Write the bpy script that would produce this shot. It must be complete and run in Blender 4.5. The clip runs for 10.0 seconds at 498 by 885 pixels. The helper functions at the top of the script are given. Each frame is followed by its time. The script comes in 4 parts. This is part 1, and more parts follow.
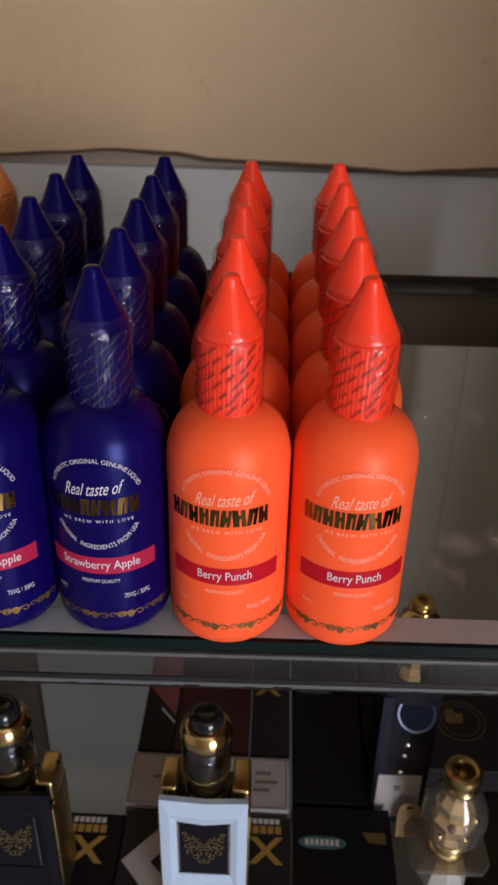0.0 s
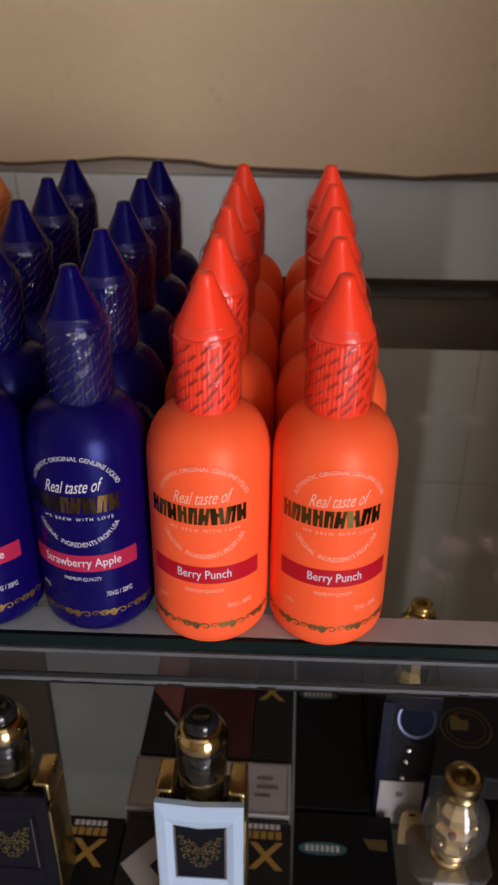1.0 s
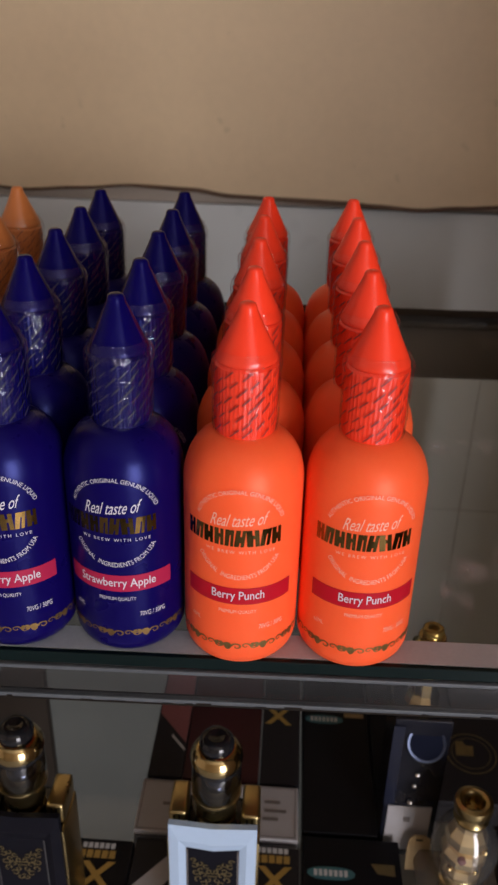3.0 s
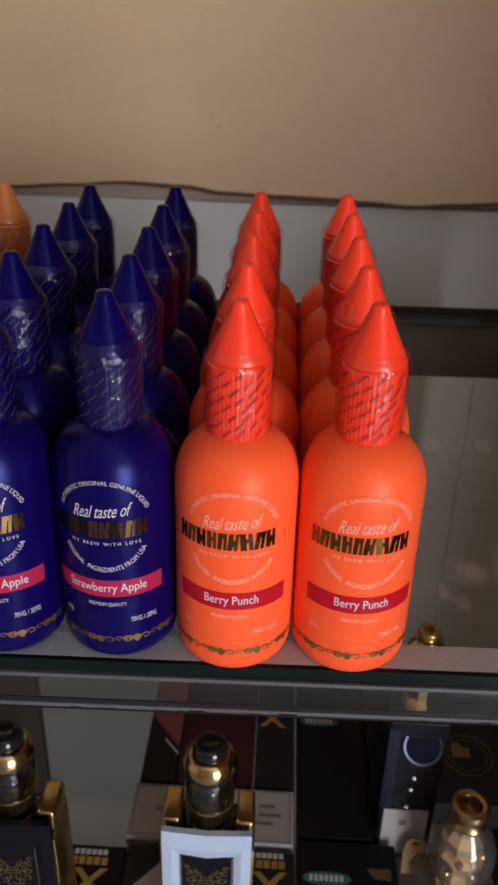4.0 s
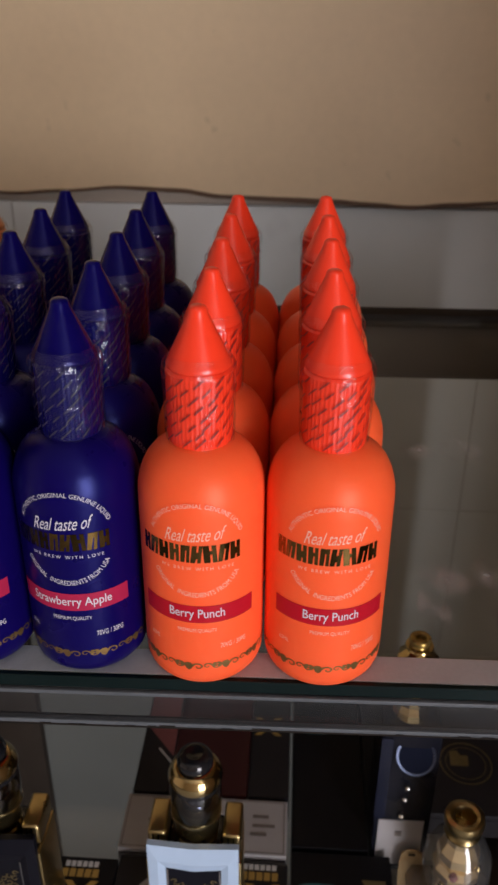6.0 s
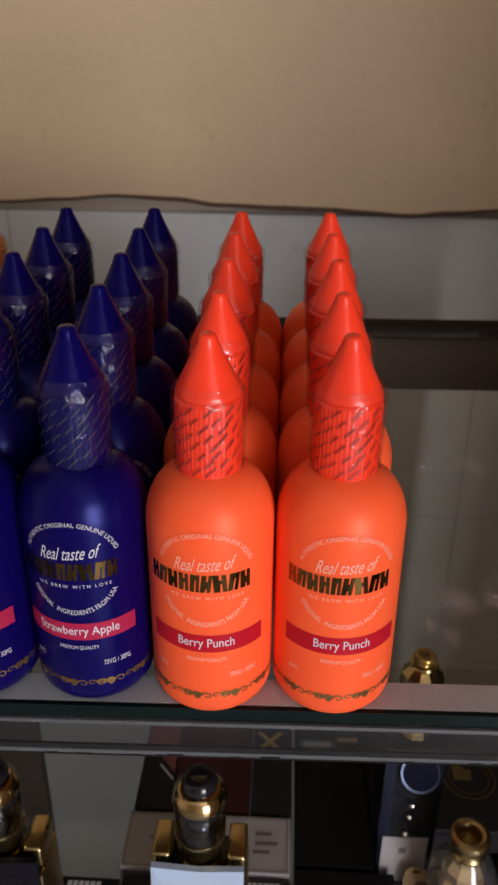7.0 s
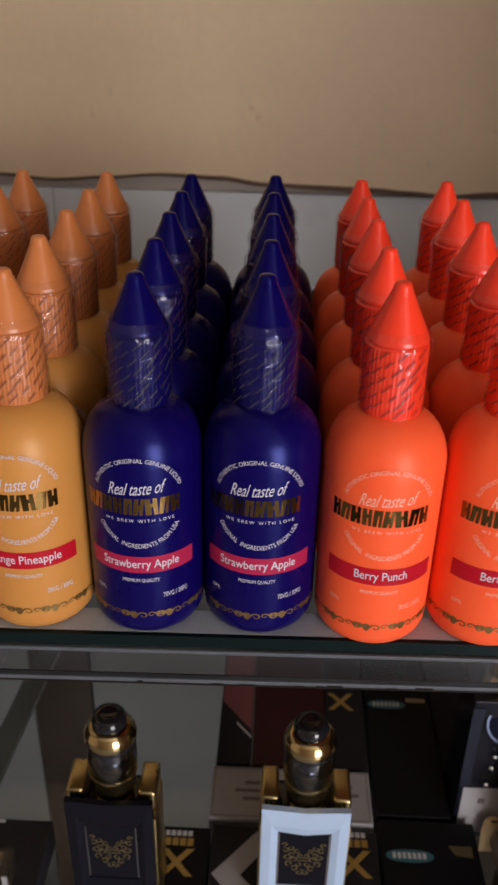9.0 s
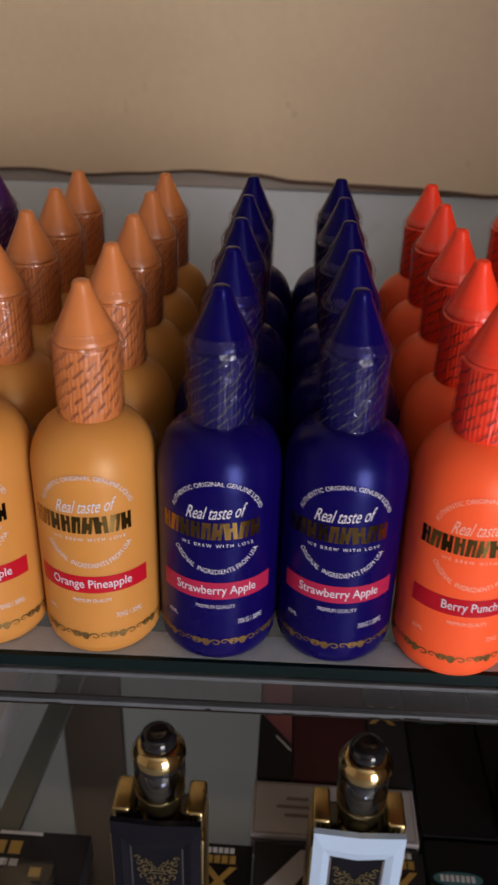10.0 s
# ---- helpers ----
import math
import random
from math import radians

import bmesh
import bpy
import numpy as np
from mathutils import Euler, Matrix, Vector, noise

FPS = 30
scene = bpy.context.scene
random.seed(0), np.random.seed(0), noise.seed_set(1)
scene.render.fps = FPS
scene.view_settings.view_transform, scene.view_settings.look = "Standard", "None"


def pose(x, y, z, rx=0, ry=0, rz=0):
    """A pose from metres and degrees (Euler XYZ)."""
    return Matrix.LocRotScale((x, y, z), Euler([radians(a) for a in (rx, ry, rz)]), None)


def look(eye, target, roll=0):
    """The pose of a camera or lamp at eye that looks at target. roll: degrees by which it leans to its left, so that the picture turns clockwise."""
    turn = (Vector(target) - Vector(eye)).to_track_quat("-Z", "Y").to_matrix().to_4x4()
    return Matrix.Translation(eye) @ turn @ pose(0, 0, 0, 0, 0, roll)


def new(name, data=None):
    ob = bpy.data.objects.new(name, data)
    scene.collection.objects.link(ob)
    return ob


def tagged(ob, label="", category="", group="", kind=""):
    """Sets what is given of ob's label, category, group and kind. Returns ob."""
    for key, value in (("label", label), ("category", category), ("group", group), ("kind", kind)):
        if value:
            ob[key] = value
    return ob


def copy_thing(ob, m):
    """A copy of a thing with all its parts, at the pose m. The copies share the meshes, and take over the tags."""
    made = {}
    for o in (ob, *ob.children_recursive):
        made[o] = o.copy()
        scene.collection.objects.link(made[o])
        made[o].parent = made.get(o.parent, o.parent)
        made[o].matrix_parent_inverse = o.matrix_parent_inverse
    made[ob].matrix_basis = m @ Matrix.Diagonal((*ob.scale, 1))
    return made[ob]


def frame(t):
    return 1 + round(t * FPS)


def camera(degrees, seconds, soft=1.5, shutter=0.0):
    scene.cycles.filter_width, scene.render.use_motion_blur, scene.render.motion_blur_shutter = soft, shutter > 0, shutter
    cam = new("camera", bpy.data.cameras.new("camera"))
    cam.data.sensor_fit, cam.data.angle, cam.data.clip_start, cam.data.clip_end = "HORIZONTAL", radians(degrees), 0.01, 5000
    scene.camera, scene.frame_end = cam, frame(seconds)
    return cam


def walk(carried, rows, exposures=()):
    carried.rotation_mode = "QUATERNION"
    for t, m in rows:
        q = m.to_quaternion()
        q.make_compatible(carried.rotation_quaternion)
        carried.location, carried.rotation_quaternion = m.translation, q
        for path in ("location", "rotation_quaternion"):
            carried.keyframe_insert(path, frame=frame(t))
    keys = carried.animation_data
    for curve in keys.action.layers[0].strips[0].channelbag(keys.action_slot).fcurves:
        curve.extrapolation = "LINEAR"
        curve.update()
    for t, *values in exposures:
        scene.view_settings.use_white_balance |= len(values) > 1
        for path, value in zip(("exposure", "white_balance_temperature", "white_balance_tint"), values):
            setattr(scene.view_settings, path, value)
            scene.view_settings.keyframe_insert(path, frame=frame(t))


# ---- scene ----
cam = camera(33.7, 10.0, soft=2.5, shutter=0.35)
cam.data.dof.use_dof = True
cam.data.dof.focus_distance, cam.data.dof.aperture_fstop = 0.27, 36.0
PATH = [
    (0, (0.0127, -0.2271, 0.2008), (-0.0358, 1.5047, -0.7985), 1.36),
    (0.5, (0.0159, -0.2365, 0.2001), (-0.0379, 1.5042, -0.7832), 1.16),
    (1, (0.0267, -0.2284, 0.1982), (-0.0783, 1.5114, -0.7827), 0.40),
    (1.5, (0.0253, -0.226, 0.1987), (-0.1221, 1.5162, -0.7724), 0.57),
    (2, (0.0154, -0.2332, 0.2018), (-0.0981, 1.5256, -0.7436), 0.94),
    (2.5, (0.0064, -0.2349, 0.2025), (-0.0475, 1.5251, -0.7459), 1.45),
    (2.7, (0.0126, -0.2376, 0.2023), (-0.06, 1.5258, -0.7386), 1.75),
    (3.8, (0.0113, -0.2298, 0.1999), (-0.0775, 1.5441, -0.7195), 1.47),
    (4, (0.012, -0.2297, 0.1993), (-0.053, 1.5391, -0.7319), 1.64),
    (4.5, (0.013, -0.2273, 0.2), (-0.0163, 1.5356, -0.7442), 2.35),
    (5, (0.0146, -0.2274, 0.2003), (-0.0141, 1.5423, -0.7311), 2.28),
    (5.5, (0.0207, -0.2247, 0.2013), (-0.025, 1.5432, -0.7329), 1.52),
    (6, (0.0273, -0.2223, 0.1984), (-0.0724, 1.5472, -0.7283), 0.46),
    (6.2, (0.0236, -0.2211, 0.1997), (-0.0923, 1.5487, -0.7246), 0.26),
    (7.3, (0.0206, -0.2155, 0.2037), (-0.0557, 1.5594, -0.715), 0.54),
    (7.5, (0.0165, -0.2269, 0.2007), (-0.0695, 1.5519, -0.7096), 0.57),
    (8, (-0.0008, -0.2425, 0.2031), (-0.1046, 1.5257, -0.7256), 1.19),
    (8.5, (-0.021, -0.2479, 0.2053), (-0.1002, 1.5246, -0.7178), 1.25),
    (9, (-0.0373, -0.2397, 0.1976), (-0.0939, 1.522, -0.7473), 1.18),
    (9.5, (-0.0482, -0.2328, 0.1965), (-0.1146, 1.5206, -0.7632), 1.03),
    (10, (-0.0611, -0.2247, 0.198), (-0.1414, 1.5294, -0.7594), 1.61),
]
walk(cam, [(t, look(eye, target, roll)) for t, eye, target, roll in PATH])

# ---------- world, daylight and exposure ----------
world = bpy.data.worlds.new("world")
scene.world = world
world.use_nodes = True
wn = world.node_tree
sky = wn.nodes.new("ShaderNodeTexSky")
sky.sky_type, sky.sun_disc = "NISHITA", False
sky.sun_elevation, sky.sun_rotation = radians(42), radians(150)
wn.links.new(sky.outputs[0], wn.nodes["Background"].inputs[0])
wn.nodes["Background"].inputs[1].default_value = 0.10

sun = new("sun", bpy.data.lights.new("sun", "SUN"))
sun.data.energy, sun.data.angle, sun.data.color = 2.5, radians(0.6), (1.0, 0.95, 0.88)
sun.matrix_world = look((3, -6, 6), (3.4, 0, 0))

# daylight of the open shop front, behind the camera and to its right
DOOR_X0, DOOR_X1, DOOR_Z0, DOOR_Z1, FRONT_Y = 1.15, 2.68, -0.95, 1.15, -3.2
day = new("doorway_light", bpy.data.lights.new("doorway_light", "AREA"))
day.data.shape, day.data.size, day.data.size_y = "RECTANGLE", DOOR_X1 - DOOR_X0 - 0.06, DOOR_Z1 - DOOR_Z0 - 0.06
day.data.energy, day.data.color = 140.0, (0.985, 0.940, 1.0)
day.matrix_world = pose((DOOR_X0 + DOOR_X1) / 2, FRONT_Y + 0.02, (DOOR_Z0 + DOOR_Z1) / 2, 90, 0, 0)


# ---------- materials ----------
def smudge(name, amount, scale, low, high):
    """A faint milky smear with a broken outline on clear glass."""
    m = bpy.data.materials.new(name)
    m.use_nodes = True
    nt = m.node_tree
    nt.nodes.remove(nt.nodes["Principled BSDF"])
    co, nz, rg, edge_fade, mul, tr, df, mx = (nt.nodes.new(k) for k in ("ShaderNodeTexCoord", "ShaderNodeTexNoise", "ShaderNodeMapRange", "ShaderNodeTexGradient", "ShaderNodeMath", "ShaderNodeBsdfTransparent", "ShaderNodeBsdfDiffuse", "ShaderNodeMixShader"))
    nz.inputs["Scale"].default_value, nz.inputs["Detail"].default_value = scale, 4
    rg.inputs["From Min"].default_value, rg.inputs["From Max"].default_value = low, high
    rg.inputs["To Max"].default_value = amount
    edge_fade.gradient_type = "SPHERICAL"
    mapping = nt.nodes.new("ShaderNodeMapping")
    mapping.inputs["Location"].default_value, mapping.inputs["Scale"].default_value = (-1, -1, 0), (2, 2, 0)
    mul.operation = "MULTIPLY"
    df.inputs[0].default_value = (0.62, 0.64, 0.68, 1)
    nt.links.new(co.outputs["Object"], nz.inputs["Vector"])
    nt.links.new(nz.outputs["Fac"], rg.inputs["Value"])
    nt.links.new(co.outputs["Generated"], mapping.inputs[0])
    nt.links.new(mapping.outputs[0], edge_fade.inputs[0])
    nt.links.new(rg.outputs[0], mul.inputs[0])
    nt.links.new(edge_fade.outputs["Fac"], mul.inputs[1])
    nt.links.new(mul.outputs[0], mx.inputs[0])
    nt.links.new(tr.outputs[0], mx.inputs[1])
    nt.links.new(df.outputs[0], mx.inputs[2])
    nt.links.new(mx.outputs[0], nt.nodes["Material Output"].inputs[0])
    return m


def principled(name, color, rough=0.5, metal=0.0, spec=0.5, vary=0.0, scale=40.0, fine=0.0, bump=0.0, bump_scale=300.0, coat=0.0, sss=0.0):
    """A Principled material with colour variation at two scales, roughness wear and fine relief."""
    m = bpy.data.materials.new(name)
    m.use_nodes = True
    nt = m.node_tree
    b = nt.nodes["Principled BSDF"]
    b.inputs["Base Color"].default_value = (*color, 1)
    b.inputs["Roughness"].default_value = rough
    b.inputs["Metallic"].default_value = metal
    b.inputs["Specular IOR Level"].default_value = spec
    b.inputs["Coat Weight"].default_value = coat
    b.inputs["Coat Roughness"].default_value = 0.08
    if sss:
        b.inputs["Subsurface Weight"].default_value = sss
        b.inputs["Subsurface Radius"].default_value = (0.004, 0.002, 0.001)
        b.inputs["Subsurface Scale"].default_value = 1.0
    if vary or fine or bump:
        tc = nt.nodes.new("ShaderNodeTexCoord")
        big = nt.nodes.new("ShaderNodeTexNoise")
        big.inputs["Scale"].default_value, big.inputs["Detail"].default_value = scale, 3
        nt.links.new(tc.outputs["Object"], big.inputs["Vector"])
        small = nt.nodes.new("ShaderNodeTexNoise")
        small.inputs["Scale"].default_value, small.inputs["Detail"].default_value = bump_scale, 4
        nt.links.new(tc.outputs["Object"], small.inputs["Vector"])
        total = nt.nodes.new("ShaderNodeMath")
        total.operation = "MULTIPLY_ADD"
        nt.links.new(big.outputs["Fac"], total.inputs[0])
        total.inputs[1].default_value = 2 * vary
        total.inputs[2].default_value = 1 - vary - fine
        more = nt.nodes.new("ShaderNodeMath")
        more.operation = "MULTIPLY_ADD"
        nt.links.new(small.outputs["Fac"], more.inputs[0])
        more.inputs[1].default_value = 2 * fine
        nt.links.new(total.outputs[0], more.inputs[2])
        mix = nt.nodes.new("ShaderNodeMix")
        mix.data_type, mix.blend_type = "RGBA", "MULTIPLY"
        mix.inputs[0].default_value = 1.0
        mix.inputs[6].default_value = (*color, 1)
        nt.links.new(more.outputs[0], mix.inputs[7])
        nt.links.new(mix.outputs[2], b.inputs["Base Color"])
        ro = nt.nodes.new("ShaderNodeMath")
        ro.operation = "MULTIPLY_ADD"
        nt.links.new(big.outputs["Fac"], ro.inputs[0])
        ro.inputs[1].default_value, ro.inputs[2].default_value = 0.25 * rough, rough * 0.88
        nt.links.new(ro.outputs[0], b.inputs["Roughness"])
        if bump:
            bn = nt.nodes.new("ShaderNodeBump")
            bn.inputs["Strength"].default_value, bn.inputs["Distance"].default_value = bump, 0.001
            nt.links.new(small.outputs["Fac"], bn.inputs["Height"])
            nt.links.new(bn.outputs[0], b.inputs["Normal"])
    return m


def clear(name, tint, rough=0.02, ior=1.5, bump=0.0, bump_scale=200.0, stretch=(1, 1, 1), strength=1.0, haze=0.0):
    """Thin clear glass or film: what is behind it, with a Fresnel gloss."""
    m = bpy.data.materials.new(name)
    m.use_nodes = True
    nt = m.node_tree
    nt.nodes.remove(nt.nodes["Principled BSDF"])
    tr, gl = nt.nodes.new("ShaderNodeBsdfTransparent"), nt.nodes.new("ShaderNodeBsdfGlossy")
    tr.inputs[0].default_value, gl.inputs["Roughness"].default_value = (*tint, 1), rough
    fr, mx = nt.nodes.new("ShaderNodeLayerWeight"), nt.nodes.new("ShaderNodeMixShader")
    fr.inputs["Blend"].default_value = 0.5
    pw, sc = nt.nodes.new("ShaderNodeMath"), nt.nodes.new("ShaderNodeMath")
    pw.operation, sc.operation = "POWER", "MULTIPLY_ADD"
    pw.inputs[1].default_value = 5.0
    f0 = ((ior - 1) / (ior + 1)) ** 2
    sc.inputs[1].default_value, sc.inputs[2].default_value = strength * (1 - f0), f0
    nt.links.new(fr.outputs["Facing"], pw.inputs[0])
    nt.links.new(pw.outputs[0], sc.inputs[0])
    nt.links.new(sc.outputs[0], mx.inputs[0])
    nt.links.new(tr.outputs[0], mx.inputs[1])
    nt.links.new(gl.outputs[0], mx.inputs[2])
    nt.links.new(mx.outputs[0], nt.nodes["Material Output"].inputs[0])
    # pale diffuse veil mixed in by noise, haze put into the colour
    if haze:
        co, film_noise, amount, coat, dm = (nt.nodes.new(k) for k in ("ShaderNodeTexCoord", "ShaderNodeTexNoise", "ShaderNodeMath", "ShaderNodeBsdfDiffuse", "ShaderNodeMixShader"))
        film_noise.inputs["Scale"].default_value, film_noise.inputs["Detail"].default_value = 22, 6
        amount.operation = "MULTIPLY"
        amount.inputs[1].default_value = 2 * haze
        coat.inputs[0].default_value = (0.55, 0.58, 0.63, 1)
        nt.links.new(co.outputs["Object"], film_noise.inputs["Vector"])
        nt.links.new(film_noise.outputs["Fac"], amount.inputs[0])
        nt.links.new(amount.outputs[0], dm.inputs[0])
        nt.links.new(mx.outputs[0], dm.inputs[1])
        nt.links.new(coat.outputs[0], dm.inputs[2])
        nt.links.new(dm.outputs[0], nt.nodes["Material Output"].inputs[0])
    if bump:
        tc, mp, nz, bn = (nt.nodes.new(k) for k in ("ShaderNodeTexCoord", "ShaderNodeMapping", "ShaderNodeTexNoise", "ShaderNodeBump"))
        mp.inputs["Scale"].default_value = stretch
        nz.inputs["Scale"].default_value, nz.inputs["Detail"].default_value = bump_scale, 3
        bn.inputs["Strength"].default_value, bn.inputs["Distance"].default_value = bump, 0.001
        nt.links.new(tc.outputs["Object"], mp.inputs[0])
        nt.links.new(mp.outputs[0], nz.inputs["Vector"])
        nt.links.new(nz.outputs["Fac"], bn.inputs["Height"])
        for n in (gl, fr):
            nt.links.new(bn.outputs[0], n.inputs["Normal"])
    return m


PAPER_WALL = principled("beige_board", (0.71, 0.545, 0.350), 0.5, vary=0.12, scale=5.0, fine=0.05, bump=0.25, bump_scale=90)

def vary_by_object(m, low, high):
    """Alike pieces differ in tone, each by its own random number."""
    nt = m.node_tree
    b = nt.nodes["Principled BSDF"]
    src = b.inputs["Base Color"].links[0].from_socket
    info, rp, mx = (nt.nodes.new(k) for k in ("ShaderNodeObjectInfo", "ShaderNodeMapRange", "ShaderNodeMix"))
    rp.inputs["To Min"].default_value, rp.inputs["To Max"].default_value = low, high
    mx.data_type, mx.blend_type = "RGBA", "MULTIPLY"
    mx.inputs[0].default_value = 1.0
    nt.links.new(info.outputs["Random"], rp.inputs["Value"])
    nt.links.new(src, mx.inputs[6])
    nt.links.new(rp.outputs[0], mx.inputs[7])
    nt.links.new(mx.outputs[2], b.inputs["Base Color"])


def add_stains(m, scale, low, high, dark):
    """Sparse darker spots multiplied into a material's colour."""
    nt = m.node_tree
    b = nt.nodes["Principled BSDF"]
    src = b.inputs["Base Color"].links[0].from_socket
    tc, nz, rp, mx = (nt.nodes.new(k) for k in ("ShaderNodeTexCoord", "ShaderNodeTexNoise", "ShaderNodeMapRange", "ShaderNodeMix"))
    nz.inputs["Scale"].default_value, nz.inputs["Detail"].default_value = scale, 2
    rp.inputs["From Min"].default_value, rp.inputs["From Max"].default_value = low, high
    rp.inputs["To Min"].default_value, rp.inputs["To Max"].default_value = 1.0, dark
    mx.data_type, mx.blend_type = "RGBA", "MULTIPLY"
    mx.inputs[0].default_value = 1.0
    nt.links.new(tc.outputs["Object"], nz.inputs["Vector"])
    nt.links.new(nz.outputs["Fac"], rp.inputs["Value"])
    nt.links.new(src, mx.inputs[6])
    nt.links.new(rp.outputs[0], mx.inputs[7])
    nt.links.new(mx.outputs[2], b.inputs["Base Color"])


add_stains(PAPER_WALL, 34, 0.69, 0.76, 0.80)
PLASTER = principled("plaster", (0.50, 0.43, 0.36), 0.8, vary=0.1, scale=8, fine=0.05, bump=0.3, bump_scale=250)
TILE = principled("glazed_tile", (0.66, 0.69, 0.69), 0.42, spec=0.35, vary=0.07, scale=7, fine=0.03, bump=0.04, bump_scale=25)
add_stains(TILE, 13, 0.66, 0.78, 0.80)
GROUT = principled("grout", (0.42, 0.40, 0.37), 0.9, vary=0.15, scale=60, fine=0.1, bump=0.3)
ROOM = principled("room_paint", (0.66, 0.57, 0.47), 0.7, vary=0.06, scale=2, fine=0.03, bump=0.1)
CEIL = principled("ceiling_paint", (0.74, 0.69, 0.63), 0.8, vary=0.05, scale=2, fine=0.02)
FLOOR = principled("floor_tile", (0.32, 0.33, 0.345), 0.25, vary=0.1, scale=3, fine=0.05, bump=0.05, bump_scale=30)
GLASS = clear("shelf_glass", (0.95, 0.94, 0.895), 0.015, 1.35, strength=0.14)
# bluish veil on the fascia stands for its reflection of the sky
FASCIA = clear("sky_haze_glass", (0.84, 0.84, 0.84), 0.05, 1.5, haze=0.009)
SMEAR = smudge("glass_smear", 0.42, 90, 0.38, 0.62)
EDGE = principled("glass_edge", (0.004, 0.010, 0.010), 0.22, spec=0.14, vary=0.3, scale=30)
ARRIS = principled("ground_glass_arris", (0.075, 0.083, 0.092), 0.55, vary=0.35, scale=60, fine=0.2, bump_scale=500)
STRIP = principled("white_edge_strip", (0.40, 0.43, 0.45), 0.5, spec=0.2, vary=0.14, scale=45, fine=0.1, bump=0.1, bump_scale=600)
RAIL = principled("black_rail", (0.012, 0.009, 0.007), 0.7, spec=0.12, vary=0.2, scale=20, fine=0.1, bump=0.15)
GAPSHADE = principled("edge_gap_shade", (0.105, 0.055, 0.030), 0.6, vary=0.25, scale=40, fine=0.15)
# warm brown of the added pier, bounces warm light onto the wall
PIERBROWN = principled("pier_brown", (0.32, 0.22, 0.13), 0.55, vary=0.2, scale=6, fine=0.08, bump=0.1, bump_scale=80)
DARKWOOD = principled("dark_stained_wood", (0.026, 0.020, 0.017), 0.6, spec=0.2, vary=0.2, scale=12, fine=0.1, bump=0.2, bump_scale=120)
GREYPANEL = principled("grey_back_panel", (0.105, 0.113, 0.116), 0.5, spec=0.3, vary=0.14, scale=9, fine=0.05, bump=0.08, bump_scale=120)
GOLD = principled("gold_foil", (0.25, 0.155, 0.05), 0.22, metal=1.0, vary=0.3, scale=120, fine=0.1)
vary_by_object(GOLD, 0.15, 1.35)
SCROLLGOLD = principled("scroll_gold_foil", (0.26, 0.16, 0.055), 0.42, metal=0.75, vary=0.45, scale=260, fine=0.2, bump_scale=900)
GOLDMETAL = principled("gold_metal", (0.44, 0.34, 0.16), 0.28, metal=1.0, vary=0.1, scale=60)
POLISHEDGOLD = principled("polished_gold", (0.55, 0.42, 0.20), 0.14, metal=1.0, vary=0.12, scale=80)
STEEL = principled("polished_steel", (0.62, 0.63, 0.66), 0.12, metal=1.0, vary=0.08, scale=60)
BLACKGLOSS = principled("black_gloss", (0.010, 0.010, 0.012), 0.12, vary=0.1, scale=40)
BLACKCARD = principled("black_card", (0.006, 0.006, 0.008), 0.45, spec=0.14, vary=0.15, scale=30, fine=0.1, bump=0.08)
BROWNCARD = principled("dark_brown_card", (0.016, 0.015, 0.018), 0.45, spec=0.18, vary=0.15, scale=30, fine=0.1, bump=0.08)
REDCARD = principled("dark_red_card", (0.040, 0.006, 0.008), 0.45, spec=0.3, vary=0.15, scale=30, fine=0.08)
PINKCARD = principled("dusty_red_card", (0.20, 0.06, 0.065), 0.5, vary=0.15, scale=30, fine=0.08)
WHITECARD = principled("off_white_card", (0.38, 0.37, 0.385), 0.55, vary=0.06, scale=30, fine=0.04, bump=0.05)
GREYINK = principled("grey_ink", (0.16, 0.14, 0.13), 0.6, vary=0.1)
DIMLINE = principled("dim_grey_ink", (0.055, 0.054, 0.055), 0.5, vary=0.1, scale=60)
WHITEPANEL = principled("white_enamel", (0.40, 0.52, 0.68), 0.3, vary=0.04, scale=30, fine=0.03, bump=0.03)
BLACKPANEL = principled("black_panel", (0.006, 0.006, 0.010), 0.5, spec=0.10, vary=0.15, scale=40, fine=0.08)
EMBLEM = principled("dull_gold_print", (0.20, 0.155, 0.07), 0.35, metal=0.7, vary=0.3, scale=150)
GOLDINK = principled("yellow_gold_ink", (0.37, 0.24, 0.06), 0.35, metal=0.3, vary=0.15, scale=60)
TEALINK = principled("teal_ink", (0.03, 0.13, 0.16), 0.4, vary=0.1, scale=60)
PALEINK = principled("pale_ink", (0.55, 0.56, 0.58), 0.5, vary=0.1, scale=60)
TANTAG = principled("tan_tag", (0.33, 0.23, 0.11), 0.5, vary=0.12, scale=60)
SMOKE = clear("smoked_glass", (0.34, 0.36, 0.42), 0.06, 1.9)
CLEARTANK = clear("clear_tank_glass", (0.96, 0.96, 0.94), 0.06, 1.7)
PALEGOLD = principled("pale_gold", (0.86, 0.70, 0.42), 0.32, metal=1.0, vary=0.2, scale=140)
BUBBLE = clear("bubble_glass", (0.97, 0.96, 0.92), 0.07, 1.9, bump=0.25, bump_scale=90, haze=0.055)
AMBERPLATE = clear("amber_acrylic", (0.66, 0.56, 0.36), 0.06, 1.6, haze=0.10)
FILM = clear("shrink_film", (0.97, 0.965, 0.97), 0.04, 1.5, bump=1.0, bump_scale=420, stretch=(1, 1, 0.5), strength=0.36, haze=0.002)
REDINK = principled("red_band_ink", (0.44, 0.006, 0.018), 0.4, spec=0.2, vary=0.06, scale=60)
PINKRED = principled("pink_red_band_ink", (0.37, 0.016, 0.060), 0.4, spec=0.2, vary=0.06, scale=60)
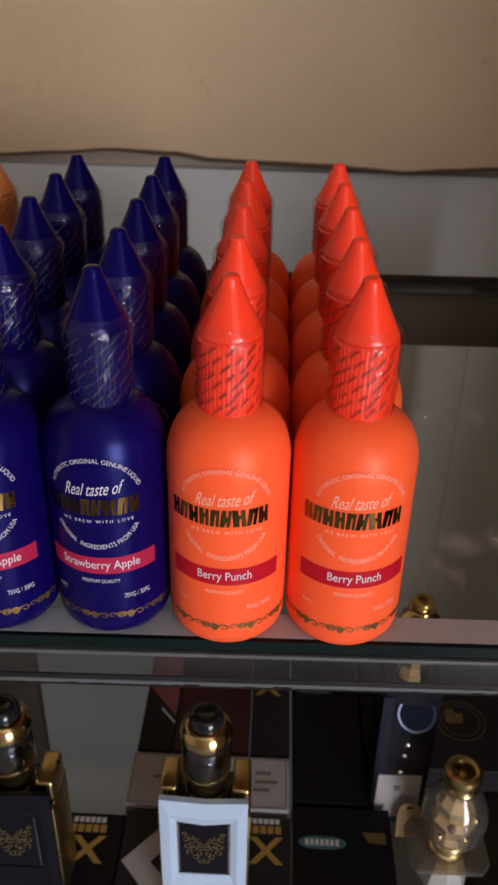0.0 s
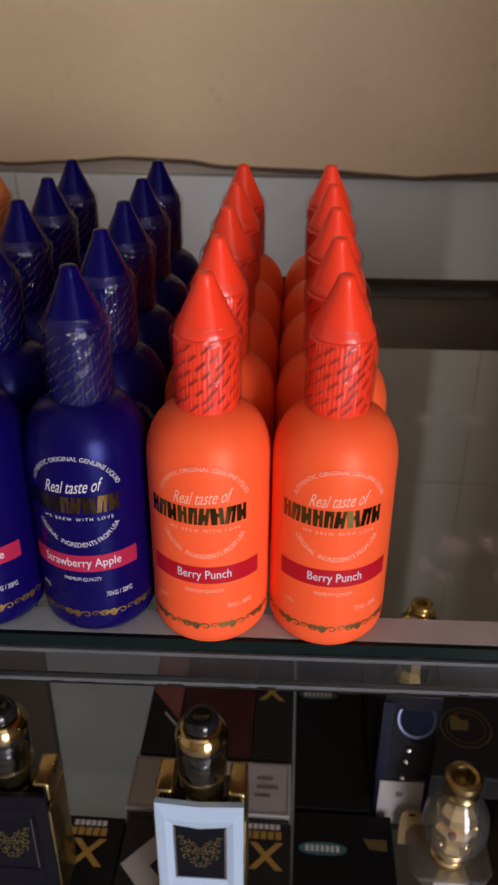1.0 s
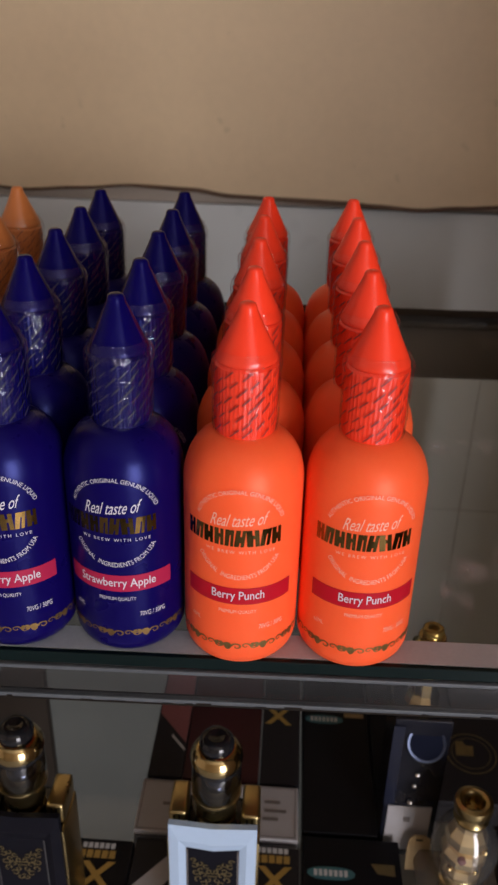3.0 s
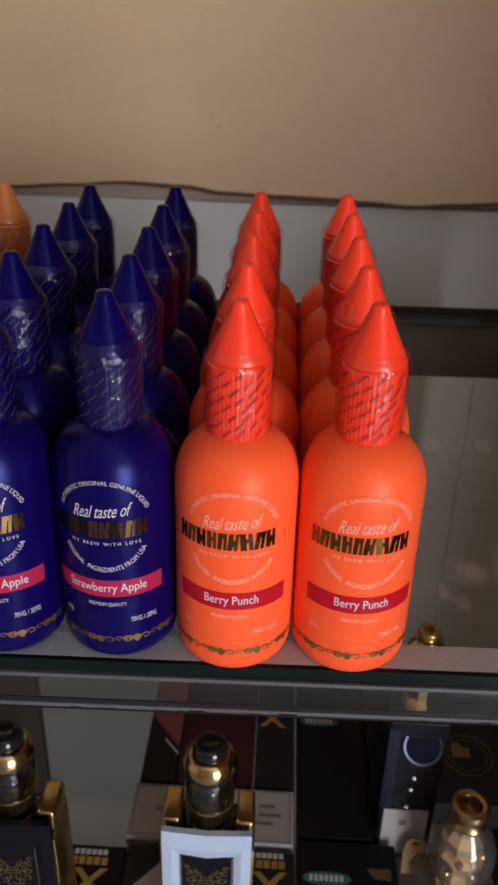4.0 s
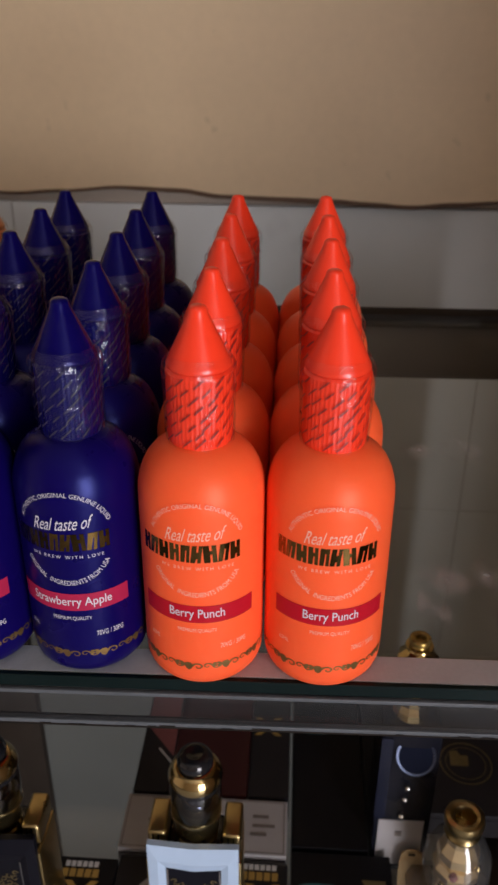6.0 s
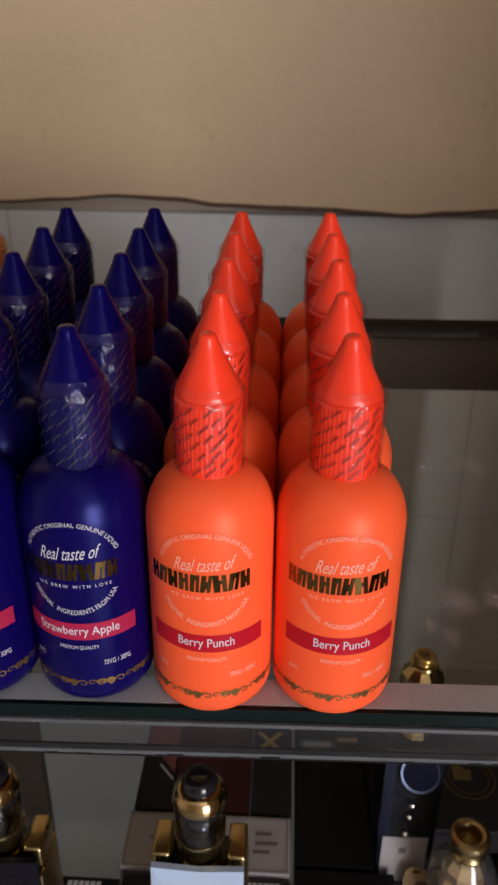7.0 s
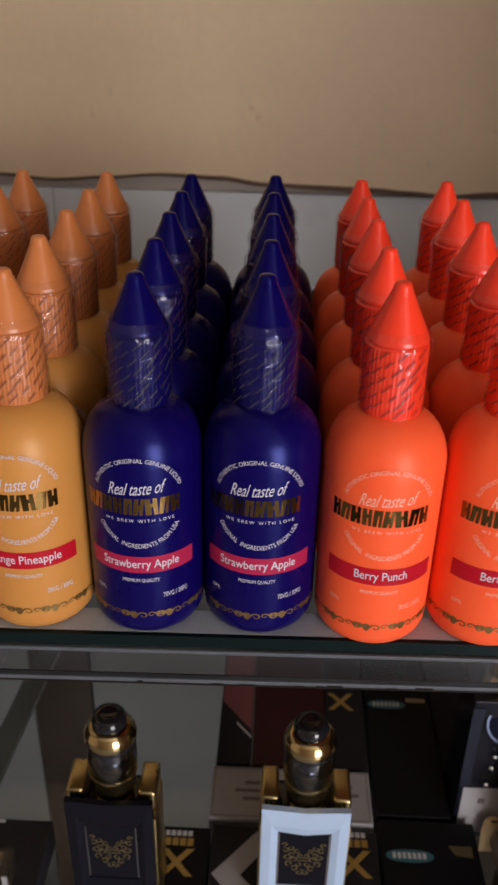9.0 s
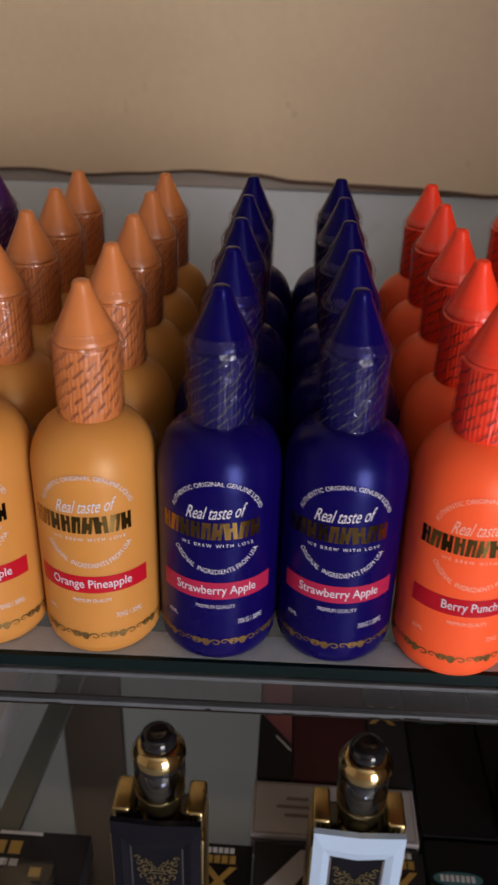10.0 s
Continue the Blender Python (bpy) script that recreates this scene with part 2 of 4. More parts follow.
WHITEINK = principled("white_ink", (0.58, 0.56, 0.62), 0.5, vary=0.04, scale=80)


# ---------- mesh helpers ----------
def mesh_object(name, bm, material, smooth=True):
    me = bpy.data.meshes.new(name)
    bm.to_mesh(me)
    bm.free()
    me.materials.append(material)
    if smooth:
        me.polygons.foreach_set("use_smooth", [True] * len(me.polygons))
        me.set_sharp_from_angle(angle=radians(38))
    return new(name, me)


def part(name, bm, material, parent, label="", smooth=True):
    ob = mesh_object(name, bm, material, smooth)
    ob.parent = parent
    return tagged(ob, label)


def thing(name, label, category, group="", kind=""):
    return tagged(new(name), label, category, group, kind)


def box(x0, x1, y0, y1, z0, z1, bevel=0.0, bm=None, segments=2):
    bm = bm or bmesh.new()
    made = bmesh.ops.create_cube(bm, size=1.0, matrix=Matrix.Translation(((x0 + x1) / 2, (y0 + y1) / 2, (z0 + z1) / 2)) @ Matrix.Diagonal((x1 - x0, y1 - y0, z1 - z0, 1)))
    if bevel:
        edges = list({e for v in made["verts"] for e in v.link_edges})
        bmesh.ops.bevel(bm, geom=edges, offset=bevel, segments=segments, affect="EDGES", profile=0.5)
    return bm


def lathe(profile, seg=40, bm=None, ribs=0, depth=0.0, at=(0, 0, 0)):
    """Turn a list of (radius, height) round the z axis; ribs flute it."""
    bm = bm or bmesh.new()
    rings = []
    for r, z in profile:
        if r < 1e-6:
            rings.append([bm.verts.new((at[0], at[1], at[2] + z))])
            continue
        ring = []
        for k in range(seg):
            a = 2 * math.pi * k / seg
            rr = r - (depth if ribs and k % 2 else 0)
            ring.append(bm.verts.new((at[0] + rr * math.cos(a), at[1] + rr * math.sin(a), at[2] + z)))
        rings.append(ring)
    for a, b in zip(rings, rings[1:]):
        for k in range(seg):
            q = [a[k % len(a)], a[(k + 1) % len(a)], b[(k + 1) % len(b)], b[k % len(b)]]
            q = list(dict.fromkeys(q))
            if len(q) > 2:
                bm.faces.new(q)
    bmesh.ops.recalc_face_normals(bm, faces=bm.faces)
    return bm


def flat_text(text, width, height, shear=0.0, spacing=1.0, weight=0.0):
    """The outline of a word in the plane, centred, fitted to a width and a height: points and faces."""
    cu = bpy.data.curves.new("lettering", "FONT")
    cu.body, cu.shear, cu.space_character, cu.resolution_u = text, shear, spacing, 3
    cu.fill_mode = "FRONT"
    cu.offset = weight
    ob = new("lettering", cu)
    bpy.context.view_layer.update()
    me = bpy.data.meshes.new_from_object(ob.evaluated_get(bpy.context.evaluated_depsgraph_get()))
    pts = np.array([v.co[:2] for v in me.vertices])
    faces = [tuple(p.vertices) for p in me.polygons]
    bpy.data.objects.remove(ob)
    bpy.data.meshes.remove(me)
    bpy.data.curves.remove(cu)
    lo, hi = pts.min(0), pts.max(0)
    pts = (pts - (lo + hi) / 2) / (hi - lo) * (width, height)
    return pts, faces


def flat_quad(u0, u1, v0, v1, nu=1, lean=0.0):
    pts = [(u0 + (u1 - u0) * i / nu + (lean if j else 0), v1 if j else v0) for j in (0, 1) for i in range(nu + 1)]
    return np.array(pts), [(i, i + 1, nu + 2 + i, nu + 1 + i) for i in range(nu)]


def arc_warp(pts, radius, up=True):
    """Bend a straight word round a circle."""
    out = []
    for u, v in pts:
        a = u / radius
        out.append(((radius + v) * math.sin(a), (radius + v) * math.cos(a)) if up else ((radius - v) * math.sin(a), -(radius - v) * math.cos(a)))
    return np.array(out)


def wrap(bm, pts, faces, r, turn, z):
    """Lay a flat outline on an upright cylinder that faces -y."""
    vs = []
    for u, v in pts:
        a = u / r + turn
        vs.append(bm.verts.new((r * math.sin(a), -r * math.cos(a), z + v)))
    for f in faces:
        try:
            bm.faces.new([vs[i] for i in f])
        except ValueError:
            pass
    return bm


def lay(bm, pts, faces, m):
    """Lay a flat outline on a plane: u along x, v along y of the matrix m."""
    vs = [bm.verts.new(m @ Vector((u, v, 0))) for u, v in pts]
    for f in faces:
        try:
            bm.faces.new([vs[i] for i in f])
        except ValueError:
            pass
    return bm


# ---------- the room ----------
WALL_Y, FLOOR_Z, CEIL_Z, X0, X1 = 0.72, -1.10, 1.85, -2.6, 3.3


def structure(name, bm, material, label, category="wall", smooth=False):
    return tagged(mesh_object(name, bm, material, smooth), label, category, kind="structure")


structure("floor", box(X0 - 3, X1 + 3, FRONT_Y - 8, WALL_Y + 0.2, FLOOR_Z - 0.1, FLOOR_Z), FLOOR, "greyish tiled shop floor", "floor")
structure("ceiling", box(X0, X1, FRONT_Y, WALL_Y + 0.2, CEIL_Z, CEIL_Z + 0.1), CEIL, "plain pale ceiling", "ceiling")
wall_back = structure("wall_north", box(X0, X1, WALL_Y + 0.012, WALL_Y + 0.2, FLOOR_Z, CEIL_Z), PLASTER, "plastered wall with a tiled dado", "wall")
structure("wall_west", box(X0 - 0.2, X0, FRONT_Y, WALL_Y + 0.2, FLOOR_Z, CEIL_Z), ROOM, "plain painted side wall", "wall")
structure("wall_east", box(X1, X1 + 0.2, FRONT_Y, WALL_Y + 0.2, FLOOR_Z, CEIL_Z), ROOM, "plain painted side wall", "wall")
front = bmesh.new()
box(X0 - 0.2, DOOR_X0, FRONT_Y - 0.2, FRONT_Y, FLOOR_Z, CEIL_Z, bm=front)
box(DOOR_X1, X1 + 0.2, FRONT_Y - 0.2, FRONT_Y, FLOOR_Z, CEIL_Z, bm=front)
box(DOOR_X0, DOOR_X1, FRONT_Y - 0.2, FRONT_Y, DOOR_Z1, CEIL_Z, bm=front)
structure("wall_south", front, ROOM, "painted shop front wall with an open doorway", "wall")

# unseen partition, added to block doorway light from the wall's right side
structure("wall_pier", box(0.62, 0.74, -0.72, WALL_Y + 0.012, FLOOR_Z, CEIL_Z), PIERBROWN, "unseen brown partition added to shade the wall's right side", "wall")

# the beige board over the tiles, its lower edge wavy and standing off the wall
WAVE = [(-1.2, .017), (-.8, .018), (-.55, .018), (-.42, .0195), (-.356, .021), (-.30, .0165), (-.236, .0205), (-.17, .0255), (-.105, .0240), (-.058, .0185), (.01, .0172), (.07, .0162), (.10, .0140), (.15, .0112), (.20, .0150), (.255, .0180), (.40, .017), (.6, .013), (1.2, .016)]


def wave_z(x):
    for (xa, za), (xb, zb) in zip(WAVE, WAVE[1:]):
        if x <= xb:
            k = (x - xa) / (xb - xa)
            return za + (zb - za) * k * k * (3 - 2 * k)
    return WAVE[-1][1]


def beige_board():
    bm = bmesh.new()
    xs = [-1.2 + 1.817 * i / 160 for i in range(161)]
    hs = [0.0, 0.004, 0.012, 0.03, 0.07, 0.15, 0.3, 0.6, 1.0, CEIL_Z - 0.04]
    rows = []
    for depth in (0.0, 0.003):
        grid = []
        for j, h in enumerate(hs):
            line = []
            for x in xs:
                zb = wave_z(x)
                off = 0.0075 + 0.004 * math.sin(7.3 * x + 0.6) * math.exp(-h * 14) + 0.0012 * math.sin(3 * x + 5 * h)
                z = zb + h if j < len(hs) - 1 else CEIL_Z - 0.002
                line.append(bm.verts.new((x, WALL_Y - off + depth, z)))
            grid.append(line)
        rows.append(grid)
    for grid in rows:
        for a, b in zip(grid, grid[1:]):
            for i in range(len(xs) - 1):
                bm.faces.new((a[i], a[i + 1], b[i + 1], b[i]))
    for i in range(len(xs) - 1):
        bm.faces.new((rows[0][0][i], rows[0][0][i + 1], rows[1][0][i + 1], rows[1][0][i]))
    bmesh.ops.recalc_face_normals(bm, faces=bm.faces)
    return bm


structure("wall_board", beige_board(), PAPER_WALL, "beige wall board with a wavy lower edge above tiles", "wall panel", smooth=True)

# dark brown strip under the board's edge, stands for its shadow gap
trim = bmesh.new()
prev = None
for i in range(301):
    x = -1.2 + 1.817 * i / 300
    zb = wave_z(x)
    off = 0.0085 + 0.004 * math.sin(7.3 * x + 0.6)
    w = 0.0034 + 0.0012 * math.sin(9.0 * x + 1.2) + 0.0004 * math.sin(41 * x)
    ring = [trim.verts.new((x, WALL_Y - off + a, zb + b)) for a, b in ((0.004, -w), (-0.0004, -w), (-0.0012, -w * 0.4), (-0.0006, 0.0006), (0.004, 0.0006))]
    if prev:
        for k in range(5):
            trim.faces.new((prev[k], ring[k], ring[(k + 1) % 5], prev[(k + 1) % 5]))
    prev = ring
bmesh.ops.recalc_face_normals(trim, faces=trim.faces)
structure("trim", trim, GAPSHADE, "dark brown strip painted as the shadow gap under the wall board", "trim", smooth=True)

# ---------- the display case ----------
CX0, CX1, GY0, GY1 = -0.62, 0.59, -0.0178, 0.357
SHELF_Z = -0.270

case = thing("display_case", "glass-topped display case with dark wooden frame", "display case")
part("glass_top", box(CX0, CX1, GY0 + 0.0024, GY1, -0.005, 0.0), GLASS, case, "clear glass top sheet", smooth=False)
edge = bmesh.new()
box(CX0, CX1, GY0, GY0 + 0.0022, -0.0047, 0.0002, 0.0003, edge, 1)
part("glass_edge", edge, EDGE, case, "dark teal polished glass edge", smooth=False)
part("edge_strip", box(CX0, CX1, GY0 + 0.0025, GY0 + 0.0146, -0.0004, 0.00015, 0.0001), STRIP, case, "whitish strip along the front edge", smooth=False)
for u, v, w, h, turn in ((0.0845, 0.024, 0.013, 0.036, -10), (0.0925, 0.042, 0.024, 0.020, 8), (0.1090, 0.046, 0.012, 0.024, 4), (0.1120, 0.016, 0.013, 0.034, -6), (0.0960, 0.150, 0.020, 0.026, 0), (0.1180, 0.152, 0.022, 0.028, 5)):
    wipe = bmesh.new()
    bmesh.ops.create_grid(wipe, x_segments=1, y_segments=1, size=0.5, matrix=pose(u, v, 0.0005, 0, 0, turn) @ Matrix.Diagonal((w, h, 1, 1)))
    part("glass_smear", wipe, SMEAR, case, "milky smear on the glass", smooth=False)
part("front_glass", box(CX0, CX1, GY0 - 0.0008, GY0 + 0.0040, -0.0185, -0.0070), FASCIA, case, "narrow glass fascia with painted reflection haze", smooth=False)
lip = bmesh.new()
box(CX0, CX1, GY0 - 0.0012, GY0 + 0.0008, -0.0068, -0.0051, 0.0004, lip)
part("upper_arris", lip, ARRIS, case, "pale ground glass edge")
lip = bmesh.new()
box(CX0, CX1, GY0 - 0.0012, GY0 + 0.0012, -0.0204, -0.0187, 0.0002, lip)
part("lower_arris", lip, ARRIS, case, "pale chipped ground glass edge")
part("seal_line", box(CX0, CX1, GY0 - 0.0006, GY0 + 0.0038, -0.0220, -0.0204, 0.0003), RAIL, case, "black seal under the glass")
rng = random.Random(4)
chips = bmesh.new()
for k in range(26):
    x = rng.uniform(-0.30, 0.16)
    w = rng.uniform(0.0008, 0.0035)
    box(x - w, x + w, GY0 - 0.00145, GY0 - 0.0010, -0.0206, -0.0206 + rng.uniform(0.0004, 0.0010), 0.0001, chips, 1)
tagged(part("edge_chip", chips, RAIL, case, "dark chips along the glass edge"), kind="stuff")
part("back_rail", box(CX0, CX1, GY1 + 0.001, GY1 + 0.018, -0.007, 0.0030, 0.001), RAIL, case, "black back rail")
part("back_board", box(CX0, CX1, GY1 + 0.003, GY1 + 0.016, -0.0485, -0.0075, 0.001), DARKWOOD, case, "dark brown wooden back board")
part("shelf", box(CX0 + 0.0205, 0.2615, 0.004, 0.300, SHELF_Z - 0.005, SHELF_Z), GLASS, case, "clear glass inner shelf", smooth=False)
part("shelf_edge", box(CX0 + 0.0205, 0.2615, 0.003, 0.0039, SHELF_Z - 0.0048, SHELF_Z - 0.0002), EDGE, case, "dark teal glass edge", smooth=False)
for x in (-0.253, 0.245):
    part("rear_post", box(x, x + 0.056, GY1 - 0.012, GY1 + 0.012, FLOOR_Z + 0.101, -0.0485, 0.001), DARKWOOD, case, "dark rear post")
# unseen panel, added to keep doorway light off the tiles behind the case
part("divider", box(0.262, 0.280, 0.006, GY1 - 0.013, FLOOR_Z + 0.101, -0.0080, 0.001), DARKWOOD, case, "unseen dark divider added to shade the tiles behind")
for xa, xb in ((CX0 + 0.021, -0.2535), (-0.1965, 0.0600)):
    part("back_panel", box(xa, xb, GY1 - 0.004, GY1 + 0.002, FLOOR_Z + 0.102, -0.0490, 0.0008), GREYPANEL, case, "dull grey back panel", smooth=False)
for x in (CX0, CX1 - 0.02):
    part("side_panel", box(x, x + 0.02, 0.0, GY1, FLOOR_Z, -0.0075, 0.001), DARKWOOD, case)
# added board out of view, blocks low doorway light from the lower wall
part("front_board", box(CX0 + 0.021, CX1 - 0.021, 0.004, 0.020, FLOOR_Z + 0.101, SHELF_Z - 0.330, 0.001), DARKWOOD, case, "unseen dark board added to shade the lower wall")
part("base", box(CX0 + 0.021, CX1 - 0.021, 0.01, GY1 - 0.01, FLOOR_Z, FLOOR_Z + 0.10, 0.002), DARKWOOD, case)
# the case stands slightly askew to the wall
case.matrix_basis = Matrix.Translation((-0.05, GY0, 0)) @ Matrix.Rotation(radians(1.2), 4, "Z") @ Matrix.Translation((0.05, -GY0, 0))

# ---------- the bottles ----------
R = 0.0200
BODY = [(0, 0.0006), (0.0124, 0.0006), (0.0146, 0.0), (0.0164, 0.0003), (0.0180, 0.0013), (0.0191, 0.0029), (0.01978, 0.0050), (R, 0.0080), (R, 0.022), (R, 0.036), (R, 0.050), (R, 0.0665), (0.01982, 0.0692), (0.0192, 0.0721), (0.0183, 0.0749), (0.0169, 0.0777), (0.0150, 0.0801), (0.0128, 0.0819), (0.0109, 0.0830), (0.0094, 0.0836), (0.0089, 0.0846), (0.0088, 0.0872)]
CONE = [(0.0092, 0.1071), (0.0097, 0.1076), (0.00975, 0.1083), (0.0094, 0.1091), (0.0086, 0.1108), (0.0071, 0.1140), (0.0055, 0.1174), (0.0040, 0.1207), (0.0030, 0.1229), (0.0028, 0.1240), (0.0024, 0.1248), (0.0017, 0.1252), (0.0009, 0.12535), (0, 0.1254)]
SKIRT = [(0.0092, 0.0834), (0.0096, 0.0838), (0.0098, 0.0850), (0.0100, 0.0866), (0.0100, 0.1062), (0.0092, 0.1070)]
SLEEVE = [(0.0100, 0.0831), (0.0103, 0.0840), (0.0105, 0.0852), (0.01055, 0.0863), (0.0107, 0.0874), (0.0108, 0.0900), (0.0108, 0.0940), (0.0109, 0.0985), (0.0110, 0.1030), (0.0111, 0.1058), (0.0110, 0.1072), (0.0107, 0.1082), (0.0102, 0.1092), (0.0096, 0.1102), (0.0092, 0.1110), (0.0093, 0.1114)]


def scroll(bm, u, v, size, flip, r, turn, z):
    """One leaf scroll of the ornament: a spiral ribbon with a leaf."""
    n, pts = 16, []
    for i in range(n + 1):
        a = i / n * 2.1 * math.pi
        q = size * (1 - 0.75 * i / n)
        w = size * (0.21 - 0.12 * i / n)
        for s in (-1, 1):
            pts.append((u + flip * (q + s * w) * math.cos(a), v + (q + s * w) * 0.75 * math.sin(a)))
    faces = [(2 * i, 2 * i + 1, 2 * i + 3, 2 * i + 2) for i in range(n)]
    wrap(bm, np.array(pts), faces, r, turn, z)
    leaf = [(u + flip * size * a, v + size * b) for a, b in ((0.9, 0.1), (1.3, 0.75), (2.0, 0.85), (1.7, 0.3), (2.3, -0.1), (1.6, -0.35), (1.8, -0.8), (1.2, -0.55))]
    wrap(bm, np.array(leaf), [tuple(range(8))], r, turn, z)


def bottle(name, label, category, body_mat, cap_mat, dash_mat, ink, band_ink, flavour, flavour_width):
    b = thing("squeeze_bottle", label, category, "rows of liquid bottles")
    part("body", lathe(BODY, 56), body_mat, b, "frosted matte plastic body")
    cap = part("cap", lathe(CONE, 40), cap_mat, b, "glossy pointed cap")
    part("cap_skirt", lathe(SKIRT, 88, ribs=1, depth=0.00013), cap_mat, cap, "finely ribbed cap skirt", smooth=False)
    film = lathe(SLEEVE, 72)
    crinkle = random.Random(7)
    for v in film.verts:
        a = math.atan2(v.co.y, v.co.x)
        q = 1 + 0.007 * math.sin(5 * a + 310 * v.co.z) * math.sin(420 * v.co.z) + 0.005 * math.sin(11 * a - 700 * v.co.z)
        if v.co.z > 0.1050 or v.co.z < 0.0870:
            q *= 1 + crinkle.uniform(-0.028, 0.022)
            v.co.z += crinkle.uniform(-0.00035, 0.00035)
        v.co.x, v.co.y = v.co.x * q, v.co.y * q
    part("shrink_sleeve", film, FILM, b, "clear wrinkled shrink film sleeve")
    dash = bmesh.new()
    for row in range(8):
        for k in range(11):
            u0 = (k + 0.5 * (row % 2) + 0.17 * row) * 2 * math.pi * 0.0108 / 11 + crinkle.uniform(-0.0003, 0.0003)
            v0, length = 0.0846 + row * 0.0027 + crinkle.uniform(-0.00015, 0.00015), crinkle.uniform(0.85, 1.2)
            pts = []
            for i in range(4):
                for e in (0, 1):
                    pts.append((u0 + i * 0.00095 * length, v0 + i * 0.00088 * length + e * crinkle.uniform(0.0005, 0.00068)))
            wrap(dash, np.array(pts), [(2 * i, 2 * i + 2, 2 * i + 3, 2 * i + 1) for i in range(3)], 0.01055, 0, 0)
    part("sleeve_print", dash, dash_mat, b, "slanted rows of tiny illegible print")
    r = R + 0.00012
    ink_bm = bmesh.new()
    p, f = flat_text("AUTHENTIC ORIGINAL GENUINE LIQUID", 0.0385, 0.0018)
    wrap(ink_bm, arc_warp(p, 0.0154), f, r, 0, 0.0555)
    p, f = flat_text("ORIGINAL  INGREDIENTS FROM USA", 0.0322, 0.0018)
    wrap(ink_bm, arc_warp(p, 0.0154, False), f, r, 0, 0.0542)
    p, f = flat_text("Real taste of", 0.0195, 0.0046, shear=0.5)
    p[:, 1] += p[:, 0] * 0.06
    wrap(ink_bm, p, f, r, 0, 0.0608)
    p, f = flat_text("WE BREW WITH LOVE", 0.0235, 0.0012, spacing=1.5)
    wrap(ink_bm, p, f, r, 0.02, 0.0487)
    p, f = flat_text("PREMIUM QUALITY", 0.0128, 0.0017)
    wrap(ink_bm, p, f, r, 0, 0.0247)
    p, f = flat_text("65ML", 0.0040, 0.0016)
    wrap(ink_bm, p, f, r, -0.78, 0.0186)
    p, f = flat_text("70VG / 30PG", 0.0092, 0.0020)
    wrap(ink_bm, p, f, r, 0.60, 0.0180)
    part("label_print", ink_bm, ink, b, "small printed lettering", smooth=False)
    u = -0.0176
    for i, w in enumerate((0.0036, 0.0037, 0.0039, 0.0036, 0.0033, 0.0037, 0.0048, 0.0037, 0.0039)):
        a, c, h = w * 0.40, w * 0.86, 0.0031
        top, low = ((0.0012, -0.0002), (0.0031, 0.0012), (0.0008, -0.0016))[i % 3]
        pts = [(0, -h), (a, -h), (a + 0.0002, low), (c - a * 0.75, low), (c - a * 0.75, -h), (c, -h), (c, h), (c - a * 0.75, h), (c - a * 0.75, min(top, h - 0.0001)), (a, min(top, h - 0.0001)), (a, h), (0, h)]
        lean = (0.0, 0.10, 0.0, 0.0, 0.05, 0.12, -0.08, 0.12, 0.0)[i]
        pts = np.array([(u + x + lean * y, y) for x, y in pts])
        part("foil_block", wrap(bmesh.new(), pts, [tuple(range(12))], r, -0.085, 0.0540), GOLD, b, "plain gold foil block", smooth=False)
        u += w
    p, f = flat_quad(-0.0197, 0.0197, -0.0033, 0.0033, 28)
    band = part("flavour_band", wrap(bmesh.new(), p, f, r, 0, 0.0312), band_ink, b, "red printed flavour band")
    if flavour:
        p, f = flat_text(flavour, flavour_width, 0.0044, weight=0.006)
        part("flavour_name", wrap(bmesh.new(), p, f, r + 0.0001, 0, 0.0311), WHITEINK, band, "white flavour lettering", smooth=False)
    orn = bmesh.new()
    for k in range(-4, 5):
        scroll(orn, k * 0.0062, 0.0, 0.0019, 1 if k % 2 else -1, r, 0, 0.0098)
        scroll(orn, k * 0.0062 + 0.0031, 0.0004, 0.0015, -1 if k % 2 else 1, r, 0, 0.0098)
    tagged(part("ornament", orn, SCROLLGOLD, b, "gold foil leaf scroll border", smooth=False), kind="stuff")
    return b


def plastic(name, color, rough, sss=0.0, spec=0.5, gloss=(1, 1, 1)):
    m = principled(name, color, rough, spec=spec, vary=0.03, scale=50, fine=0.02, bump=0.03, bump_scale=900, sss=sss)
    m.node_tree.nodes["Principled BSDF"].inputs["Specular Tint"].default_value = (*gloss, 1)
    return m


ORANGE = bottle("orange", "orange plastic berry punch liquid bottle with pointed cap", "bottle", plastic("orange_plastic", (0.96, 0.118, 0.034), 0.42, sss=0.3, gloss=(1, 0.62, 0.45)), plastic("orange_cap", (0.93, 0.048, 0.016), 0.25), principled("dark_red_print", (0.17, 0.012, 0.010), 0.5), principled("pale_orange_ink", (0.90, 0.44, 0.33), 0.5), REDINK, "Berry Punch", 0.0180)
BLUE = bottle("blue", "dark blue plastic strawberry apple liquid bottle with pointed cap", "bottle", plastic("blue_plastic", (0.0042, 0.0014, 0.068), 0.28, spec=0.36, gloss=(0.28, 0.34, 1)), plastic("blue_cap", (0.0032, 0.0016, 0.062), 0.20, spec=0.3, gloss=(0.35, 0.38, 1)), principled("grey_print", (0.040, 0.038, 0.055), 0.6, spec=0.2), WHITEINK, PINKRED, "Strawberry Apple", 0.0270)
YELLOW = bottle("yellow", "yellow-orange plastic orange pineapple liquid bottle with pointed cap", "bottle", plastic("yellow_plastic", (0.55, 0.240, 0.054), 0.40, sss=0.25, gloss=(1, 0.85, 0.6)), plastic("yellow_cap", (0.56, 0.180, 0.050), 0.28), principled("brown_print", (0.27, 0.085, 0.04), 0.5), WHITEINK, REDINK, "Orange Pineapple", 0.0270)
